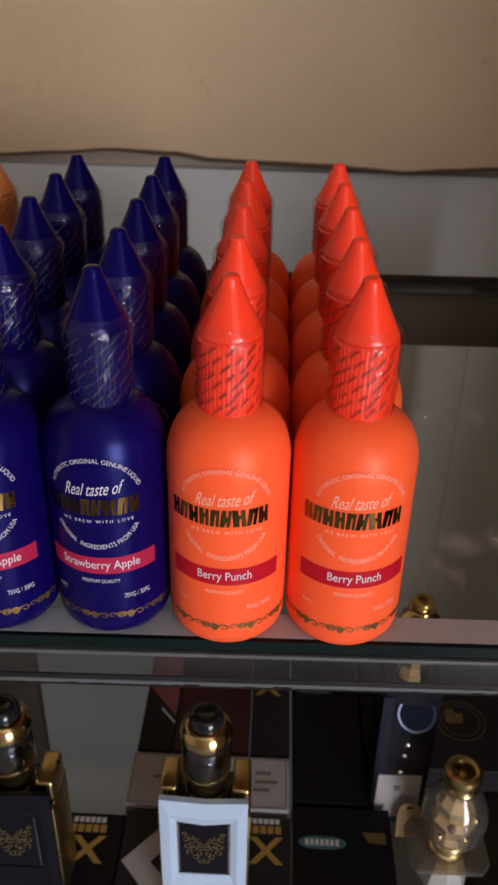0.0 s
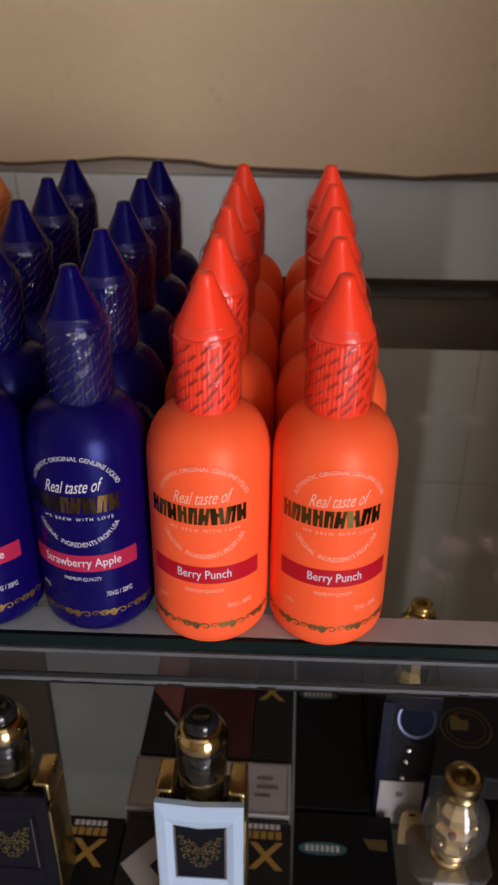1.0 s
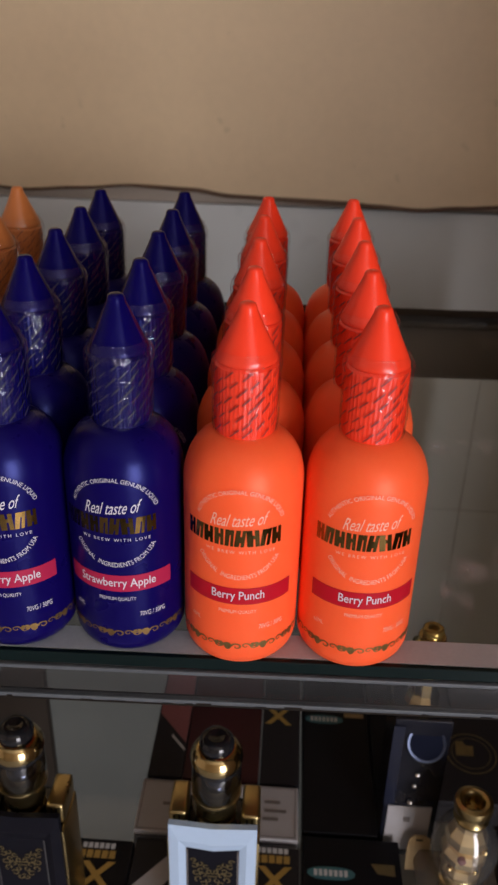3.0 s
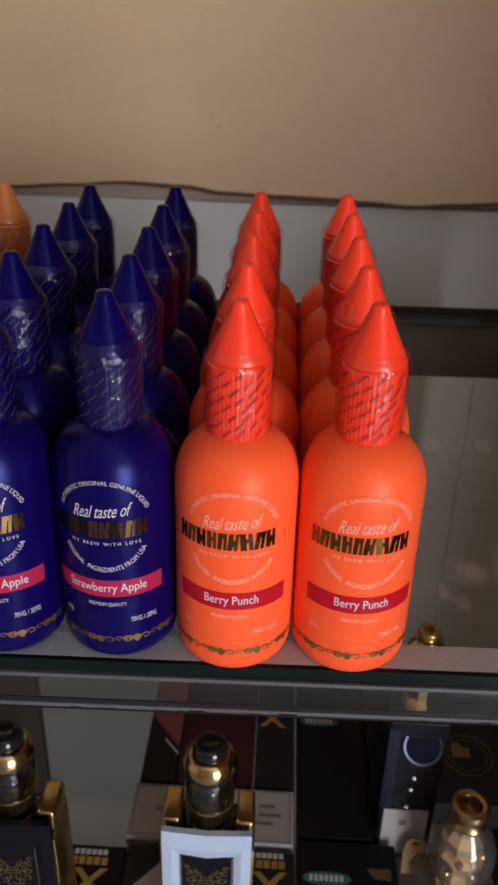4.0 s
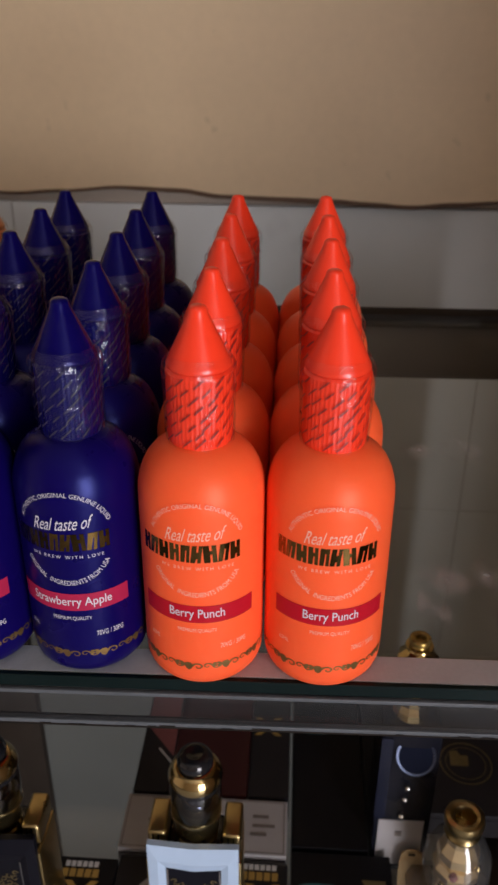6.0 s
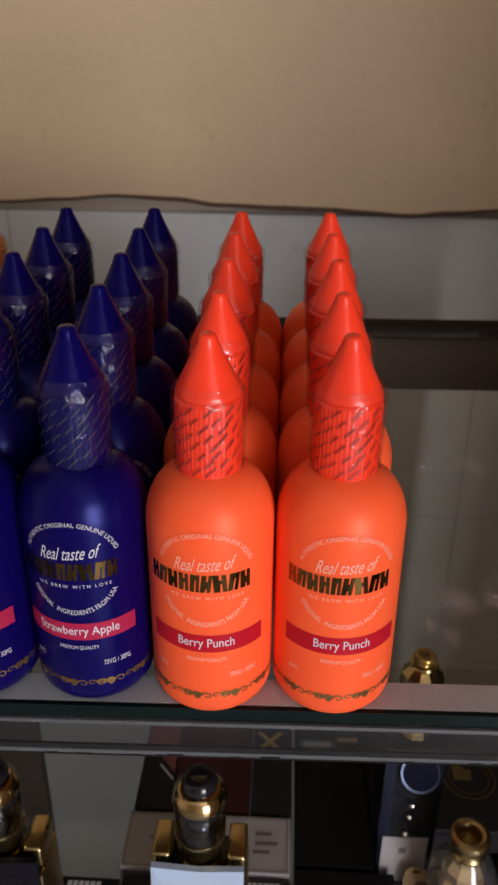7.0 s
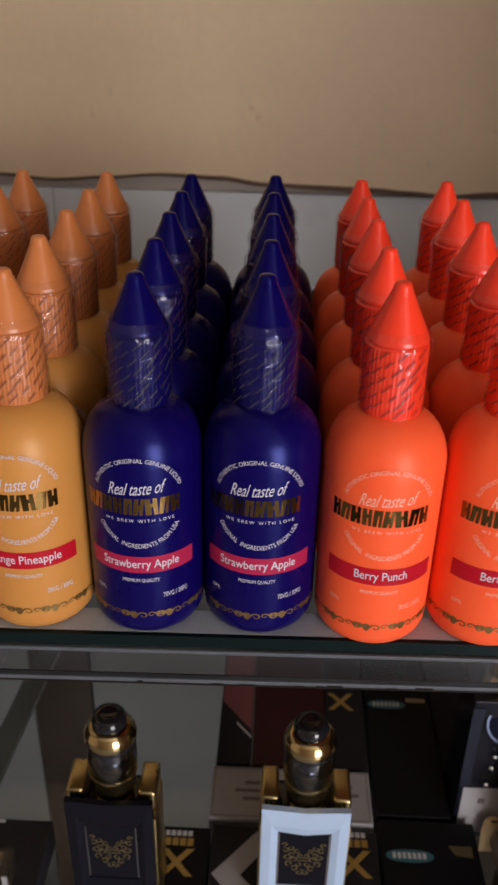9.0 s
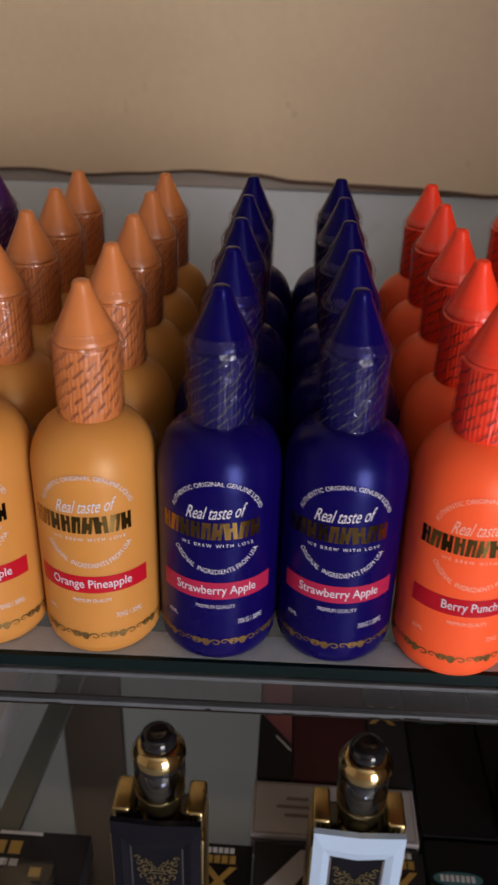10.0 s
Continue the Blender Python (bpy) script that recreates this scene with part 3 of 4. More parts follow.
PURPLE = bottle("purple", "dark purple plastic liquid bottle with pointed cap", "bottle", plastic("purple_plastic", (0.07, 0.012, 0.10), 0.42), plastic("purple_cap", (0.06, 0.012, 0.09), 0.25), principled("grey_print_dark", (0.10, 0.08, 0.10), 0.4), WHITEINK, REDINK, "", 0.02)

COLUMNS = [
    (ORANGE, 0.0405, (0.0006, 0.0390, 0.0790, 0.1188, 0.1586), 4),
    (ORANGE, 0.0000, (-0.0006, 0.0376, 0.0775, 0.1174, 0.1573), 0),
    (BLUE, -0.0405, (0.0026, 0.0425, 0.0825, 0.1225, 0.1625), -1),
    (BLUE, -0.0805, (0.0010, 0.0410, 0.0809, 0.1208, 0.1607), 2),
    (YELLOW, -0.1207, (0.0005, 0.0402, 0.0801, 0.1200, 0.1600), 3),
    (YELLOW, -0.1609, (0.0, 0.0400, 0.0799, 0.1198, 0.1597), 6),
    (PURPLE, -0.2013, (0.0, 0.0400, 0.0799, 0.1198, 0.1597), 3),
]
rng = random.Random(11)
for kind, x, ys, turn in COLUMNS:
    for k, y in enumerate(ys):
        snug = (-0.0006 if x > 0.01 else 0.0 if x > -0.01 else 0.0004) if k else 0.0
        m = pose(x + snug + (0.00015 * rng.uniform(-1, 1) if k else 0), y, 0.0002, 0, 0, turn + (rng.uniform(-14, 14) if k else 0))
        copy_thing(kind, m)
for kind in (ORANGE, BLUE, YELLOW, PURPLE):
    for o in (*kind.children_recursive, kind):
        bpy.data.objects.remove(o)


# ---------- goods on the lower shelf ----------
TOP_Z = -0.250
before_goods = set(scene.objects)


def bars(parent, name, m, rows, material, label):
    """Rows of plain bars for print that cannot be read: (u, v, width, height)."""
    for u, v, w, h in rows:
        p, f = flat_quad(u - w / 2, u + w / 2, v - h / 2, v + h / 2)
        part(name, lay(bmesh.new(), p, f, m), material, parent, label, smooth=False)


def carton(x0, x1, y0, y1, material, label, z0=SHELF_Z, z1=TOP_Z):
    c = thing("product_box", label, "box", "product boxes")
    part("carton", box(x0, x1, y0, y1, z0, z1, 0.0006), material, c, smooth=False)
    flap = bmesh.new()
    box(x0 + 0.001, x1 - 0.001, y0 - 0.0002, y0 + 0.0006, z1 - 0.0045, z1 - 0.0040, 0.0, flap)
    part("flap_seam", flap, BLACKCARD, c, smooth=False)
    return c


def on_top(x, y, z=TOP_Z + 0.0004, turn=0):
    return pose(x, y, z, 0, 0, turn)


def cross(parent, x, y, size):
    """A plain gold cross shape of two slanted strokes."""
    for s in (-1, 1):
        p = np.array([(-s * size * 0.55 - 0.16 * size, -size * 0.6), (-s * size * 0.55 + 0.16 * size, -size * 0.6), (s * size * 0.55 + 0.16 * size, size * 0.6), (s * size * 0.55 - 0.16 * size, size * 0.6)])
        part("gold_stroke", lay(bmesh.new(), p, [(0, 1, 2, 3)], on_top(x, y, TOP_Z + 0.0004 + 0.0003 * (s > 0))), GOLDINK, parent, "gold printed stroke", smooth=False)


def oval(parent, x, y, w, h):
    n = 28
    ring = np.array([(w / 2 * math.copysign(abs(math.cos(a)) ** 0.7, math.cos(a)), h / 2 * math.sin(a)) for a in (2 * math.pi * k / n for k in range(n))])
    badge = part("badge", lay(bmesh.new(), ring, [tuple(range(n))], on_top(x, y)), TEALINK, parent, "teal oval badge", smooth=False)
    for k in range(7):
        p, f = flat_quad(-w * 0.36 + k * w * 0.105, -w * 0.36 + k * w * 0.105 + w * 0.07, -h * 0.24, h * 0.24)
        part("badge_bar", lay(bmesh.new(), p, f, on_top(x, y, TOP_Z + 0.0007)), PALEINK, badge, "pale bar", smooth=False)


def crossed_box(x0, x1, y0, y1, cx, cy, material, label):
    c = carton(x0, x1, y0, y1, material, label)
    cross(c, cx, cy, 0.0145)
    bars(c, "print_bar", on_top(cx - 0.002, cy + 0.0135), [(-0.009, 0, 0.0036, 0.0052), (-0.0045, 0, 0.0036, 0.0052), (0, 0, 0.0036, 0.0052), (0.0045, 0, 0.0036, 0.0052), (0.009, 0, 0.0036, 0.0052)], GOLDINK, "gold printed bar")
    bars(c, "print_bar", on_top(cx - 0.002, cy + 0.0192), [(-0.0085 + 0.0034 * k, 0, 0.0026, 0.0036) for k in range(6)], PALEINK, "pale printed bar")
    return c


box_a = crossed_box(-0.1095, -0.0665, 0.024, 0.0860, -0.0850, 0.0620, BLACKCARD, "black product box with gold cross print lying on shelf")
part("gold_stroke", lay(bmesh.new(), np.array([(-0.0026, -0.0085), (0.0010, -0.0085), (0.0036, 0.0085), (0.0, 0.0085)]), [(0, 1, 2, 3)], on_top(-0.1005, 0.0625)), GOLDINK, box_a, "gold printed stroke", smooth=False)
box_b = crossed_box(0.0000, 0.0345, 0.024, 0.0885, 0.0200, 0.0665, BROWNCARD, "dark brown product box with gold cross print lying on shelf")
box_c = carton(-0.0655, -0.0010, 0.024, 0.0890, BROWNCARD, "dark brown product box with pale chevron print")
chev = np.array([(-0.0640, 0.0560), (-0.0380, 0.0850), (-0.0290, 0.0850), (-0.0290, 0.0780), (-0.0470, 0.0560), (-0.0290, 0.0380), (-0.0290, 0.0290), (-0.0400, 0.0290)])
part("chevron", lay(bmesh.new(), chev, [(0, 1, 2, 3, 4), (0, 4, 5, 6, 7)], on_top(0, 0)), WHITECARD, box_c, "pale chevron print", smooth=False)
card = carton(-0.0685, 0.0335, 0.0930, 0.1320, WHITECARD, "off-white bordered card box lying behind the vaporizers", z1=TOP_Z + 0.001)
frame_lines = [(-0.0175, 0.1303, 0.098, 0.0006), (-0.0175, 0.0947, 0.098, 0.0006), (-0.0667, 0.1125, 0.0006, 0.036), (0.0317, 0.1125, 0.0006, 0.036)]
bars(card, "border_line", on_top(0, 0, TOP_Z + 0.0014), frame_lines, GREYINK, "thin grey border line")
bars(card, "text_bar", on_top(0, 0, TOP_Z + 0.0014), [(-0.0400, 0.1195, 0.014, 0.0026), (-0.0420, 0.1135, 0.022, 0.0024), (-0.0405, 0.1075, 0.015, 0.0026), (0.0170, 0.1195, 0.010, 0.0024), (0.0190, 0.1130, 0.014, 0.0024), (0.0160, 0.1070, 0.010, 0.0024)], GREYINK, "grey bar of illegible print")
box_d = carton(-0.0670, -0.0440, 0.1350, 0.2500, BROWNCARD, "dark brown product box with red corner print")
part("corner_print", lay(bmesh.new(), np.array([(-0.0660, 0.1900), (-0.0445, 0.1640), (-0.0445, 0.2490), (-0.0660, 0.2490)]), [(0, 1, 2, 3)], on_top(0, 0)), PINKCARD, box_d, "dusty red corner print", smooth=False)
part("corner_print", lay(bmesh.new(), np.array([(-0.0550, 0.1690), (-0.0445, 0.1570), (-0.0445, 0.1590), (-0.0550, 0.1712)]), [(0, 1, 2, 3)], on_top(0, 0)), PALEINK, box_d, "pale slanted line", smooth=False)
carton(-0.0435, 0.0070, 0.1350, 0.2500, REDCARD, "dark red product box lying at the back")
box_f = carton(0.0078, 0.0345, 0.1350, 0.2500, BROWNCARD, "dark brown product box with gold cross print")
cross(box_f, 0.0190, 0.1940, 0.0135)
box_g = carton(0.0365, 0.0955, 0.024, 0.0980, BLACKCARD, "black product box with teal oval badge")
oval(box_g, 0.0535, 0.0735, 0.0285, 0.0085)
part("gold_tag", lay(bmesh.new(), np.array([(-0.0095, 0.003), (-0.006, -0.0035), (0.0045, -0.0045), (0.0045, 0.003)]), [(0, 1, 2, 3)], on_top(0.0870, 0.0785)), EMBLEM, box_g, "gold printed tag", smooth=False)
box_h = carton(0.0365, 0.0830, 0.1010, 0.2500, BLACKCARD, "black product box with teal oval badge")
oval(box_h, 0.0520, 0.1935, 0.0270, 0.0080)
part("gold_tag", lay(bmesh.new(), *flat_quad(-0.008, 0.006, -0.002, 0.002), on_top(0.0745, 0.1985)), TANTAG, box_h, "gold printed tag", smooth=False)
carton(0.0845, 0.1165, 0.1375, 0.2500, BLACKCARD, "plain black product box lying behind the clear pack")
box_j = carton(0.1180, 0.2050, 0.1300, 0.2500, BROWNCARD, "dark brown product box with round emblem")
for a, b2, mat_ in ((0.0175, 0.0167, EMBLEM), (0.0135, 0.0130, EMBLEM)):
    n = 40
    pts = [(q * math.cos(2 * math.pi * k / n), q * math.sin(2 * math.pi * k / n)) for k in range(n) for q in (a, b2)]
    part("emblem_ring", lay(bmesh.new(), np.array(pts), [(2 * k, (2 * k + 2) % (2 * n), (2 * k + 3) % (2 * n), 2 * k + 1) for k in range(n)], on_top(0.1530, 0.1710)), mat_, box_j, "thin gold ring", smooth=False)
part("emblem_shape", lay(bmesh.new(), np.array([(-0.007, -0.006), (0.005, -0.006), (0.006, 0.003), (0.001, 0.003), (-0.001, 0.007), (-0.006, 0.006)]), [tuple(range(6))], on_top(0.1495, 0.1745)), EMBLEM, box_j, "tan emblem shape", smooth=False)
# boxes at the far end
box_m = carton(-0.2520, -0.1640, 0.024, 0.0855, BROWNCARD, "dark brown product box with gold and white print")
bars(box_m, "print_bar", on_top(-0.2120, 0.0740), [(-0.014 + 0.0095 * k, 0, 0.0072, 0.0085) for k in range(3)], GOLDINK, "gold printed bar")
bars(box_m, "print_bar", on_top(-0.2120, 0.0645), [(-0.012 + 0.0062 * k, 0, 0.005, 0.0045) for k in range(4)], PALEINK, "white printed bar")
bars(box_m, "print_bar", on_top(-0.2060, 0.0835), [(0, 0, 0.026, 0.0022)], PALEINK, "pale printed line")
box_k = carton(-0.3300, -0.2450, 0.0880, 0.2500, WHITECARD, "off-white product box with lines of print", z1=-0.246)
bars(box_k, "text_bar", on_top(0, 0, -0.2456), [(-0.268, 0.108 + 0.0115 * k, 0.034, 0.0020) for k in range(6)], GREYINK, "grey bar of illegible print")
strip_sheet = thing("glass_offcut", "narrow greenish glass strip lying on shelf", "glass strip")
sl = bmesh.new()
box(-0.0085, 0.0085, -0.082, 0.082, 0.0, 0.004, 0.0004, sl)
part("pane", sl, principled("green_grey_glass", (0.10, 0.12, 0.115), 0.15, vary=0.1, scale=20), strip_sheet, smooth=False)
strip_sheet.matrix_basis = pose(-0.2170, 0.172, SHELF_Z + 0.0003, 0, 0, -4)
# small acrylic block on the dark box
block = thing("acrylic_block", "clear acrylic block with white and gold stripes", "display block")
part("block", box(-0.2060, -0.1760, 0.034, 0.056, TOP_Z + 0.0006, TOP_Z + 0.018, 0.002), CLEARTANK, block)
for k in range(5):
    part("stripe", box(-0.2030 + 0.0058 * k, -0.2000 + 0.0058 * k, 0.0375, 0.0385, TOP_Z + 0.002, TOP_Z + 0.015), WHITECARD if k % 2 == 0 else GREYINK, block, smooth=False)
part("stripe", box(-0.1900, -0.1830, 0.046, 0.052, TOP_Z + 0.0125, TOP_Z + 0.0165, 0.0005), GOLDMETAL, block, "small gold inset")


def crest(parent, x, z, y):
    """A heraldic-looking crest, reduced to curls and bars."""
    bm = bmesh.new()
    m = Matrix.Translation((x, y, z)) @ Matrix.Rotation(radians(90), 4, "X")
    for s in (-1, 1):
        for k, (u, v, q) in enumerate(((0.0098, 0.0105, 0.0016), (0.0094, 0.0062, 0.0020), (0.0068, 0.0078, 0.0018), (0.0086, 0.0010, 0.0022), (0.0060, 0.0030, 0.0020), (0.0072, -0.0042, 0.0022), (0.0046, -0.0012, 0.0020), (0.0044, -0.0085, 0.0022), (0.0026, -0.0052, 0.0018), (0.0018, -0.0115, 0.0018), (0.0034, 0.0060, 0.0018), (0.0016, 0.0022, 0.0016))):
            n = 10
            pts = [(s * (u + (q * (1 - 0.06 * i) + w) * math.cos(0.55 * i + k)), v + (q * (1 - 0.06 * i) + w) * math.sin(0.55 * i + k)) for i in range(n + 1) for w in (-0.0004, 0.0004)]
            lay(bm, np.array(pts), [(2 * i, 2 * i + 1, 2 * i + 3, 2 * i + 2) for i in range(n)], m)
    for v, w in ((0.0005, 0.007), (-0.0018, 0.0055), (-0.0095, 0.002)):
        p, f = flat_quad(-w / 2, w / 2, v - 0.0004, v + 0.0004)
        lay(bm, p, f, m)
    tagged(part("crest", bm, EMBLEM, parent, "dull gold crest print", smooth=False), kind="stuff")


def vaporizer(x, y, panel_mat, label, line_mat):
    """A box vaporizer with a gold frame, framed front panel and a domed tank on top; x is its middle, y its front."""
    v = thing("box_vaporizer", label, "vaporizer", "box vaporizers")
    part("body", box(x - 0.0215, x + 0.0215, y + 0.0045, y + 0.031, SHELF_Z, -0.1740, 0.002), BLACKGLOSS, v, "black body core")
    for s in (-1, 1):
        rail = bmesh.new()
        xa, xb = sorted((x + s * 0.0140, x + s * 0.0233))
        box(xa, xb, y + 0.0075, y + 0.0285, -0.1738, -0.1602, 0.0018, rail, 3)
        part("shoulder", rail, GOLDMETAL, v, "gold shoulder")
        for k in range(2):
            g = xa + 0.0026 + 0.0026 * k
            part("shoulder_groove", box(g, g + 0.0007, y + 0.0070, y + 0.0076, -0.1725, -0.1620), RAIL, v, smooth=False)
        xa, xb = sorted((x + s * 0.0217, x + s * 0.0237))
        part("side_rail", box(xa, xb, y + 0.003, y + 0.029, SHELF_Z, -0.1745, 0.0006), GOLDMETAL, v, "gold side rail")
    # front panel: a chamfered frame with a pointed window
    bm = bmesh.new()
    o = [(-0.0225, -0.2480), (0.0225, -0.2480), (0.0225, -0.1608), (0.0, -0.1626), (-0.0225, -0.1608)]
    w = [(-0.0138, -0.2240), (0.0138, -0.2240), (0.0138, -0.1780), (0.0, -0.1802), (-0.0138, -0.1780)]
    w[0], w[1] = (-0.0138, -0.2215), (0.0138, -0.2215)
    mid = [(-0.0175, -0.2320), (0.0175, -0.2320), (0.0175, -0.1716), (0.0, -0.1738), (-0.0175, -0.1716)]
    rings = []
    for ring, dy in ((o, 0.0040), (o, 0.0008), (mid, 0.0), (w, 0.0014), (w, 0.0032)):
        rings.append([bm.verts.new((x + a, y + dy, c)) for a, c in ring])
    for a, b in zip(rings, rings[1:]):
        for k in range(5):
            bm.faces.new((a[k], a[(k + 1) % 5], b[(k + 1) % 5], b[k]))
    bm.faces.new(rings[0])
    bmesh.ops.recalc_face_normals(bm, faces=bm.faces)
    panel = part("front_panel", bm, panel_mat, v, "chamfered front panel", smooth=False)
    part("window_plate", box(x - 0.0137, x + 0.0137, y + 0.0020, y + 0.0030, -0.2225, -0.1785), BLACKPANEL, panel, "black plate", smooth=False)
    for s in (-1, 1):
        part("window_line", box(x + s * 0.0131 - 0.0003, x + s * 0.0131 + 0.0003, y + 0.0015, y + 0.0019, -0.2200, -0.1800), line_mat, panel, smooth=False)
    crest(panel, x, -0.1985, y + 0.0014)
    cx, cy = x + 0.0005, y + 0.0165
    tank = part("tank_base", lathe([(0, -0.1738), (0.0102, -0.1738), (0.0104, -0.1690), (0.0096, -0.1680), (0.0096, -0.1655), (0.0104, -0.1645), (0.0104, -0.1560), (0.0126, -0.1530), (0.0126, -0.1512), (0, -0.1510)], 40, at=(cx, cy, 0)), GOLDMETAL, v, "gold tank base")
    part("tank_core", lathe([(0, -0.1508), (0.0078, -0.1508), (0.0078, -0.1460), (0.0064, -0.1455), (0.0064, -0.1330), (0, -0.1328)], 24, at=(cx, cy, 0)), STEEL, tank, "steel core")
    part("tank_glass", lathe([(0.0118, -0.1509), (0.0126, -0.1490), (0.0128, -0.1420), (0.0126, -0.1345), (0.0121, -0.1327)], 40, at=(cx, cy, 0)), SMOKE, tank, "smoked tank glass")
    part("seal_ring", lathe([(0.0095, -0.1326), (0.0125, -0.1325), (0.0129, -0.1311), (0.0125, -0.1297), (0.0095, -0.1296)], 40, at=(cx, cy, 0)), BLACKGLOSS, tank, "black seal ring")
    part("gold_ring", lathe([(0, -0.1295), (0.0130, -0.1295), (0.0134, -0.1275), (0.0128, -0.1247), (0.0114, -0.1222), (0.0098, -0.1207), (0.0089, -0.1203), (0, -0.1202)], 44, at=(cx, cy, 0)), POLISHEDGOLD, tank, "polished gold dome ring")
    part("mouthpiece", lathe([(0.0088, -0.1201), (0.0089, -0.1182), (0.0084, -0.1160), (0.0070, -0.1143), (0.0050, -0.1136), (0.0036, -0.1138), (0.0028, -0.1142), (0, -0.1144)], 40, at=(cx, cy, 0)), BLACKGLOSS, tank, "domed black mouthpiece")
    return v


vaporizer(-0.0134, 0.0310, WHITEPANEL, "gold-framed box vaporizer with pale white front panel", GREYINK)
vaporizer(-0.1140, 0.0300, BLACKPANEL, "gold-framed box vaporizer with black front panel", DIMLINE)

# tall blister pack with a gold tank standing on it
pack = thing("tank_pack", "tall clear bluish pack with white lower card", "pack")
part("sleeve", box(0.0845, 0.1175, 0.1040, 0.1350, SHELF_Z, -0.1532, 0.0008), principled("blue_grey_pack", (0.009, 0.010, 0.017), 0.25, spec=0.25, vary=0.3, scale=40), pack, "dark bluish plastic sleeve", smooth=False)
# bluish strip, a reflection on the sleeve's left put into colour
part("blue_side", box(0.0841, 0.0905, 0.1031, 0.1038, -0.2230, -0.1580), principled("blue_reflection_strip", (0.009, 0.012, 0.028), 0.25, vary=0.3, scale=60), pack, "bluish strip painted as a reflection on the sleeve", smooth=False)
part("lower_card", box(0.0873, 0.1138, 0.1030, 0.1037, -0.2630, -0.2240), WHITECARD, pack, "white lower card", smooth=False)
part("card_mark", box(0.0975, 0.1015, 0.1025, 0.1029, -0.2370, -0.2330), GREYINK, pack, "grey mark", smooth=False)
tilt = Matrix.Translation((0.1035, 0.1022, -0.1690)) @ Matrix.Rotation(radians(62), 4, "X")
ringm = lathe([(0.0098, -0.0006), (0.0112, -0.0006), (0.0115, 0.0003), (0.0110, 0.0010), (0.0098, 0.0008), (0.0098, -0.0006)], 36)
bmesh.ops.transform(ringm, matrix=tilt, verts=ringm.verts)
part("steel_ring", ringm, principled("dull_steel", (0.05, 0.06, 0.09), 0.35, metal=1.0, vary=0.2, scale=90), pack, "steel ring")
# matte disc fills the ring; its dark colour stands for the bore's shade
disc = lathe([(0, -0.0004), (0.0097, -0.0004), (0.0097, 0.0004), (0, 0.0004)], 36)
bmesh.ops.transform(disc, matrix=tilt, verts=disc.verts)
part("dark_disc", disc, principled("deep_blue_bore", (0.004, 0.006, 0.018), 0.6, spec=0.05, vary=0.1), pack, "dark blue disc for the shaded open bore")
# highlight dots on the sleeve, made up as small steel beads
for k, z in enumerate((-0.1950, -0.2045, -0.2190)):
    bead = lathe([(0, -0.0020), (0.0016, -0.0011), (0.0021, 0.0002), (0.0014, 0.0015), (0, 0.0020)], 16, at=(0.1015 - 0.0008 * k, 0.1026, z))
    part("steel_bead", bead, STEEL, pack, "steel bead added as a highlight dot")

crown = thing("gold_tank", "gold vaporizer tank standing on the pack", "vaporizer tank")
AT = (0.1005, 0.1170, -0.0165)
part("tank_body", lathe([(0, -0.1366), (0.0098, -0.1366), (0.0104, -0.1330), (0.0096, -0.1290), (0.0080, -0.1250), (0.0078, -0.1080), (0.0104, -0.1060), (0.0122, -0.0970), (0.0110, -0.0925), (0.0070, -0.0885), (0.0050, -0.0868), (0, -0.0868)], 10, at=AT), POLISHEDGOLD, crown, "faceted gold body", smooth=False)
part("neck_ring", lathe([(0.0050, -0.0867), (0.0074, -0.0866), (0.0078, -0.0858), (0.0074, -0.0850), (0.0050, -0.0849)], 32, at=AT), POLISHEDGOLD, crown, "gold neck ring")
part("drip_tip", lathe([(0.0050, -0.0848), (0.0046, -0.0838), (0.0058, -0.0830), (0.0061, -0.0816), (0.0058, -0.0802), (0.0053, -0.0797), (0.0042, -0.0794), (0.0030, -0.0797), (0.0028, -0.0830), (0, -0.0832)], 32, at=AT), principled("amber_tip", (0.42, 0.29, 0.09), 0.25, metal=0.8, vary=0.1, scale=80), crown, "amber drip tip")

# bubble tank on an acrylic plate
bub = thing("bubble_tank", "gold tank with bubble glass on an acrylic plate", "vaporizer tank")
BX, BY = 0.1265, 0.0715
PLATE_Z = SHELF_Z + 0.0205
oct_plate = bmesh.new()
corner = [(-0.0235, -0.009), (-0.0185, -0.015), (0.0185, -0.015), (0.0235, -0.009), (0.0235, 0.014), (0.0190, 0.020), (-0.0190, 0.020), (-0.0235, 0.014)]
low, high = ([oct_plate.verts.new((BX + a, BY + b, PLATE_Z + h)) for a, b in corner] for h in (0.0, 0.0034))
for k in range(8):
    oct_plate.faces.new((low[k], low[(k + 1) % 8], high[(k + 1) % 8], high[k]))
oct_plate.faces.new(low)
oct_plate.faces.new(high)
bmesh.ops.recalc_face_normals(oct_plate, faces=oct_plate.faces)
bmesh.ops.bevel(oct_plate, geom=list(oct_plate.edges), offset=0.0006, segments=2, affect="EDGES")
part("plate", oct_plate, AMBERPLATE, bub, "amber-tinted acrylic plate with cut corners", smooth=False)
part("plate_foot", lathe([(0, 0), (0.0150, 0), (0.0145, 0.0030), (0.0085, 0.0185), (0.0080, 0.0203), (0, 0.0203)], 8, at=(BX, BY, SHELF_Z)), principled("frosted_foot", (0.50, 0.50, 0.50), 0.3, vary=0.1, scale=60), bub, "pale frosted foot", smooth=False)
TB = (BX, BY, PLATE_Z + 0.0036)
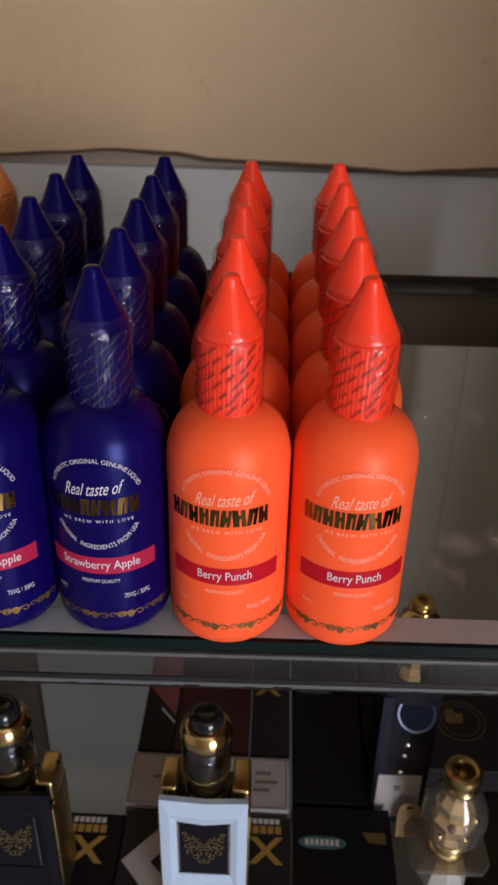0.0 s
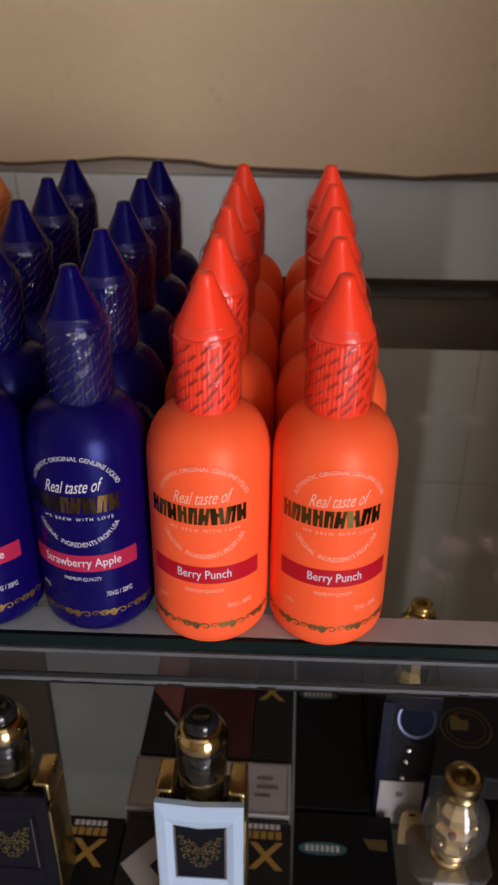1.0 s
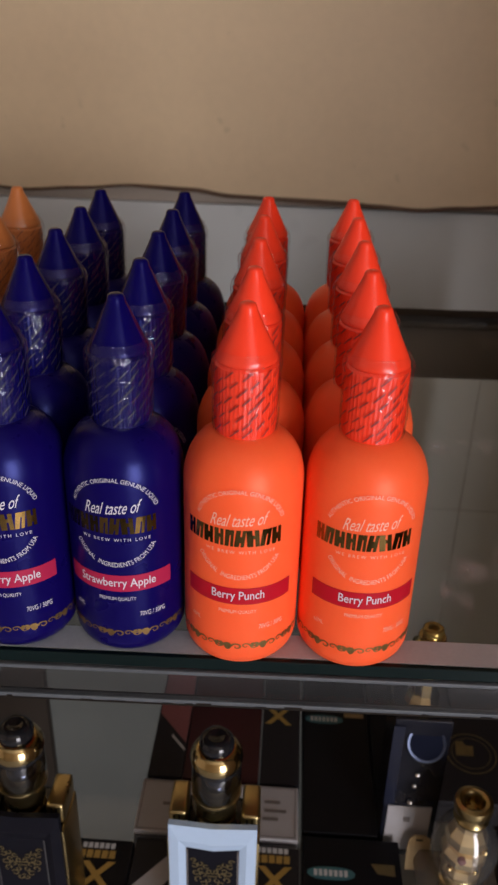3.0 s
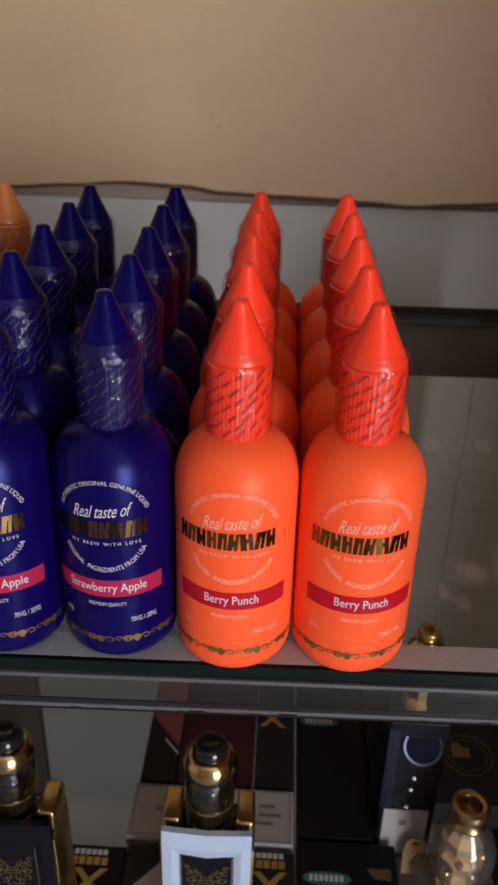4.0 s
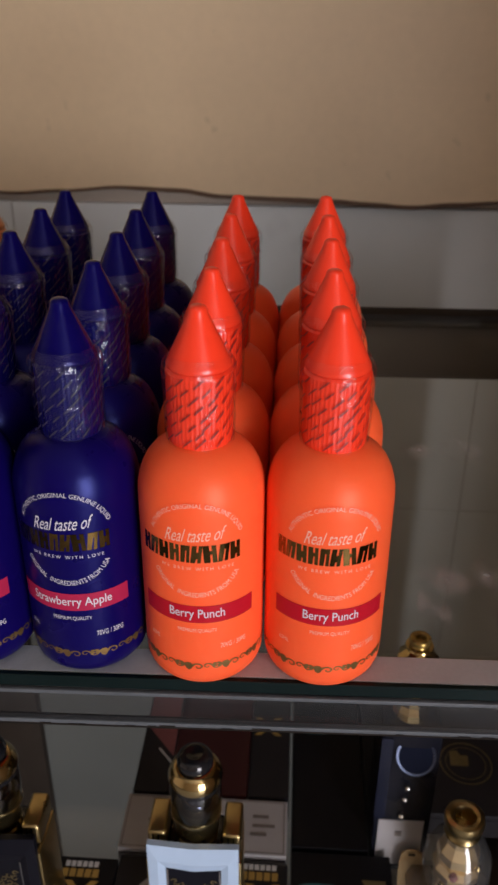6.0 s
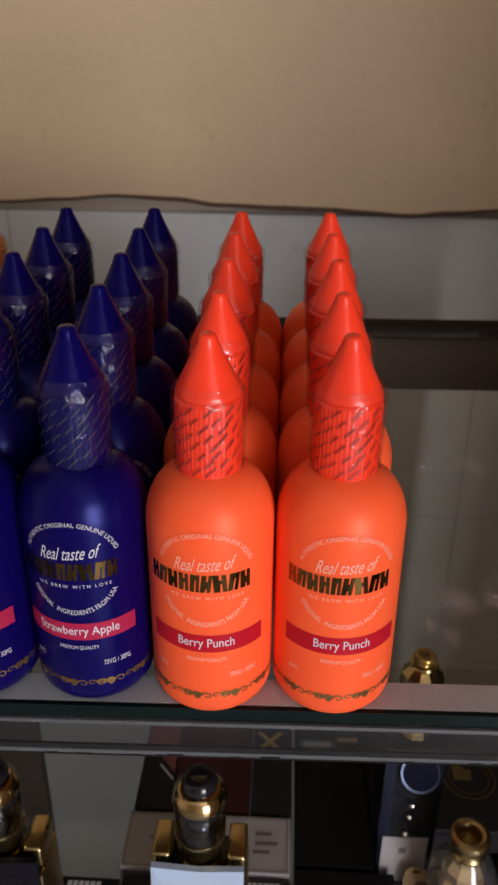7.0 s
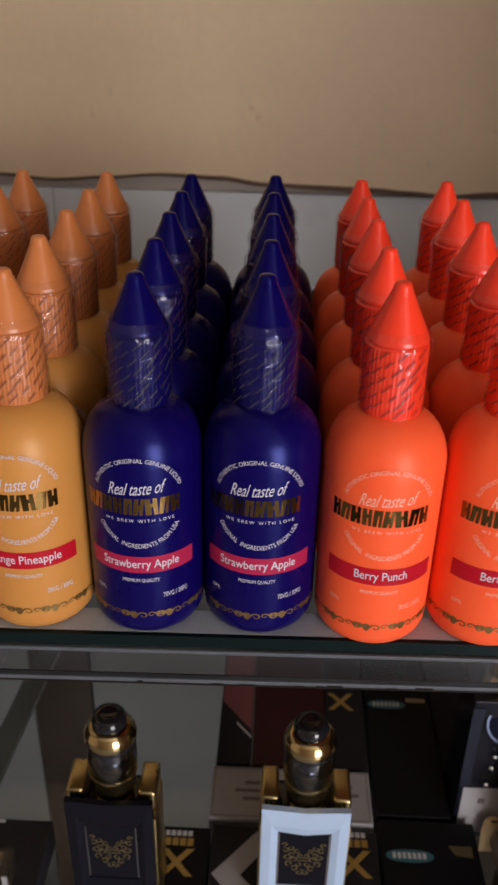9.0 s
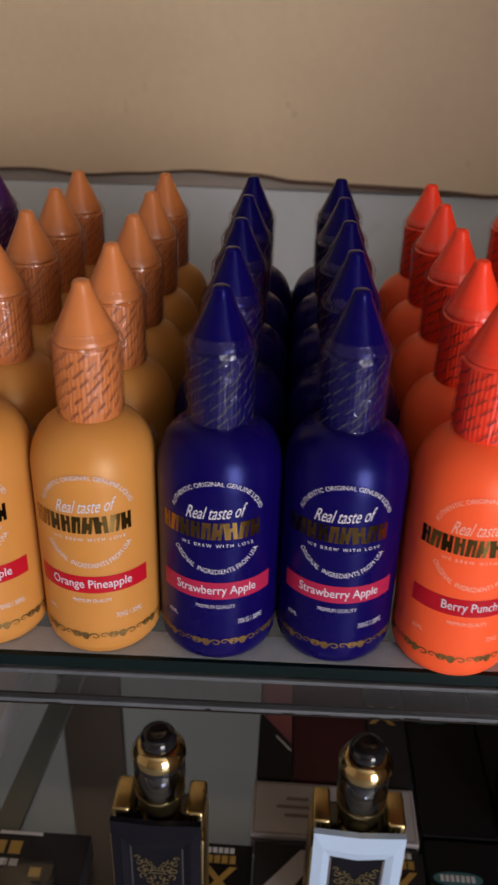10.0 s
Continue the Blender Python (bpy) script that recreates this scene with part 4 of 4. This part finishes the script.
part("tank_base", lathe([(0, 0), (0.0102, 0), (0.0108, 0.0020), (0.0108, 0.0042), (0.0096, 0.0050), (0.0096, 0.0072), (0.0108, 0.0080), (0.0108, 0.0104), (0.0098, 0.0118), (0, 0.0120)], 28, at=TB), PALEGOLD, bub, "ribbed gold base")
part("coil_core", lathe([(0, 0.0121), (0.0104, 0.0121), (0.0120, 0.0165), (0.0104, 0.0205), (0.0086, 0.0212), (0.0086, 0.0240), (0.0128, 0.0262), (0.0132, 0.0310), (0.0108, 0.0345), (0.0086, 0.0352), (0.0120, 0.0392), (0.0112, 0.0440), (0.0080, 0.0500), (0.0072, 0.0545), (0, 0.0548)], 9, at=TB), PALEGOLD, bub, "faceted gold coil core", smooth=False)
for k, (a, h, q) in enumerate(((-1.9, 0.0335, 0.0026), (-1.2, 0.0255, 0.0022), (-2.4, 0.0225, 0.0020), (-0.7, 0.0375, 0.0022))):
    port = lathe([(0, -q), (q * 0.7, -q * 0.7), (q, 0), (q * 0.7, q * 0.7), (0, q)], 12, at=(TB[0] + 0.0118 * math.cos(a), TB[1] + 0.0118 * math.sin(a), TB[2] + h))
    part("coil_port", port, PINKCARD if k == 0 else POLISHEDGOLD, bub, "red seal" if k == 0 else "gold stud")
part("bubble_glass", lathe([(0.0100, 0.0121), (0.0140, 0.0150), (0.0172, 0.0215), (0.0186, 0.0300), (0.0178, 0.0385), (0.0148, 0.0460), (0.0112, 0.0515), (0.0086, 0.0548)], 40, at=TB), BUBBLE, bub, "clear bubble glass")
part("top_ring", lathe([(0.0060, 0.0549), (0.0092, 0.0552), (0.0098, 0.0572), (0.0086, 0.0590), (0.0088, 0.0616), (0.0104, 0.0632), (0.0108, 0.0662), (0.0102, 0.0688), (0.0080, 0.0696), (0.0062, 0.0690), (0.0054, 0.0672), (0.0052, 0.0600), (0, 0.0598)], 36, at=TB), GOLDMETAL, bub, "dull gold top ring")
tagp = thing("tan_card", "small tan tag with a hole leaning on the pack", "tag")
outline = [(-0.0068, 0.0), (0.0060, 0.0), (0.0070, 0.018), (0.0062, 0.0255), (0.0030, 0.0285), (-0.0030, 0.0285), (-0.0062, 0.0255), (-0.0072, 0.018)]
tag = bmesh.new()
face_a, face_b = ([tag.verts.new((0.1080 + a, 0.0940 + d + 0.10 * h, SHELF_Z + h)) for a, h in outline] for d in (0.0, 0.0007))
for k in range(8):
    tag.faces.new((face_a[k], face_a[(k + 1) % 8], face_b[(k + 1) % 8], face_b[k]))
tag.faces.new(face_a)
tag.faces.new(face_b)
bmesh.ops.recalc_face_normals(tag, faces=tag.faces)
part("card", tag, TANTAG, tagp, smooth=False)
part("hole", box(0.1058, 0.1100, 0.0962, 0.0966, SHELF_Z + 0.0240, SHELF_Z + 0.0258, 0.0002), BLACKCARD, tagp, "dark slot")

# all the goods stand a little further in on the shelf
for o in set(scene.objects) - before_goods:
    if o.parent is None:
        o.location.y += 0.0065

# ---------- wall tiles ----------
part("grout", box(-1.3, 0.618, WALL_Y + 0.0012, WALL_Y + 0.011, FLOOR_Z + 0.001, 0.0050), GROUT, wall_back, "grey tile grout", smooth=False)
for z0, z1, off in ((-0.137, 0.006, 0.300), (-0.387, -0.137, 0.254), (-0.637, -0.387, 0.254), (-0.887, -0.637, 0.254), (-1.098, -0.887, 0.254)):
    for k in range(-3, 1):
        x0, x1 = off + 0.6 * k, min(off + 0.6 * (k + 1), 0.6175)
        part("tile", box(x0 + 0.0007, x1 - 0.0007, WALL_Y, WALL_Y + 0.009, z0 + 0.0007, z1 - 0.0007, 0.0006), TILE, wall_back, smooth=False)
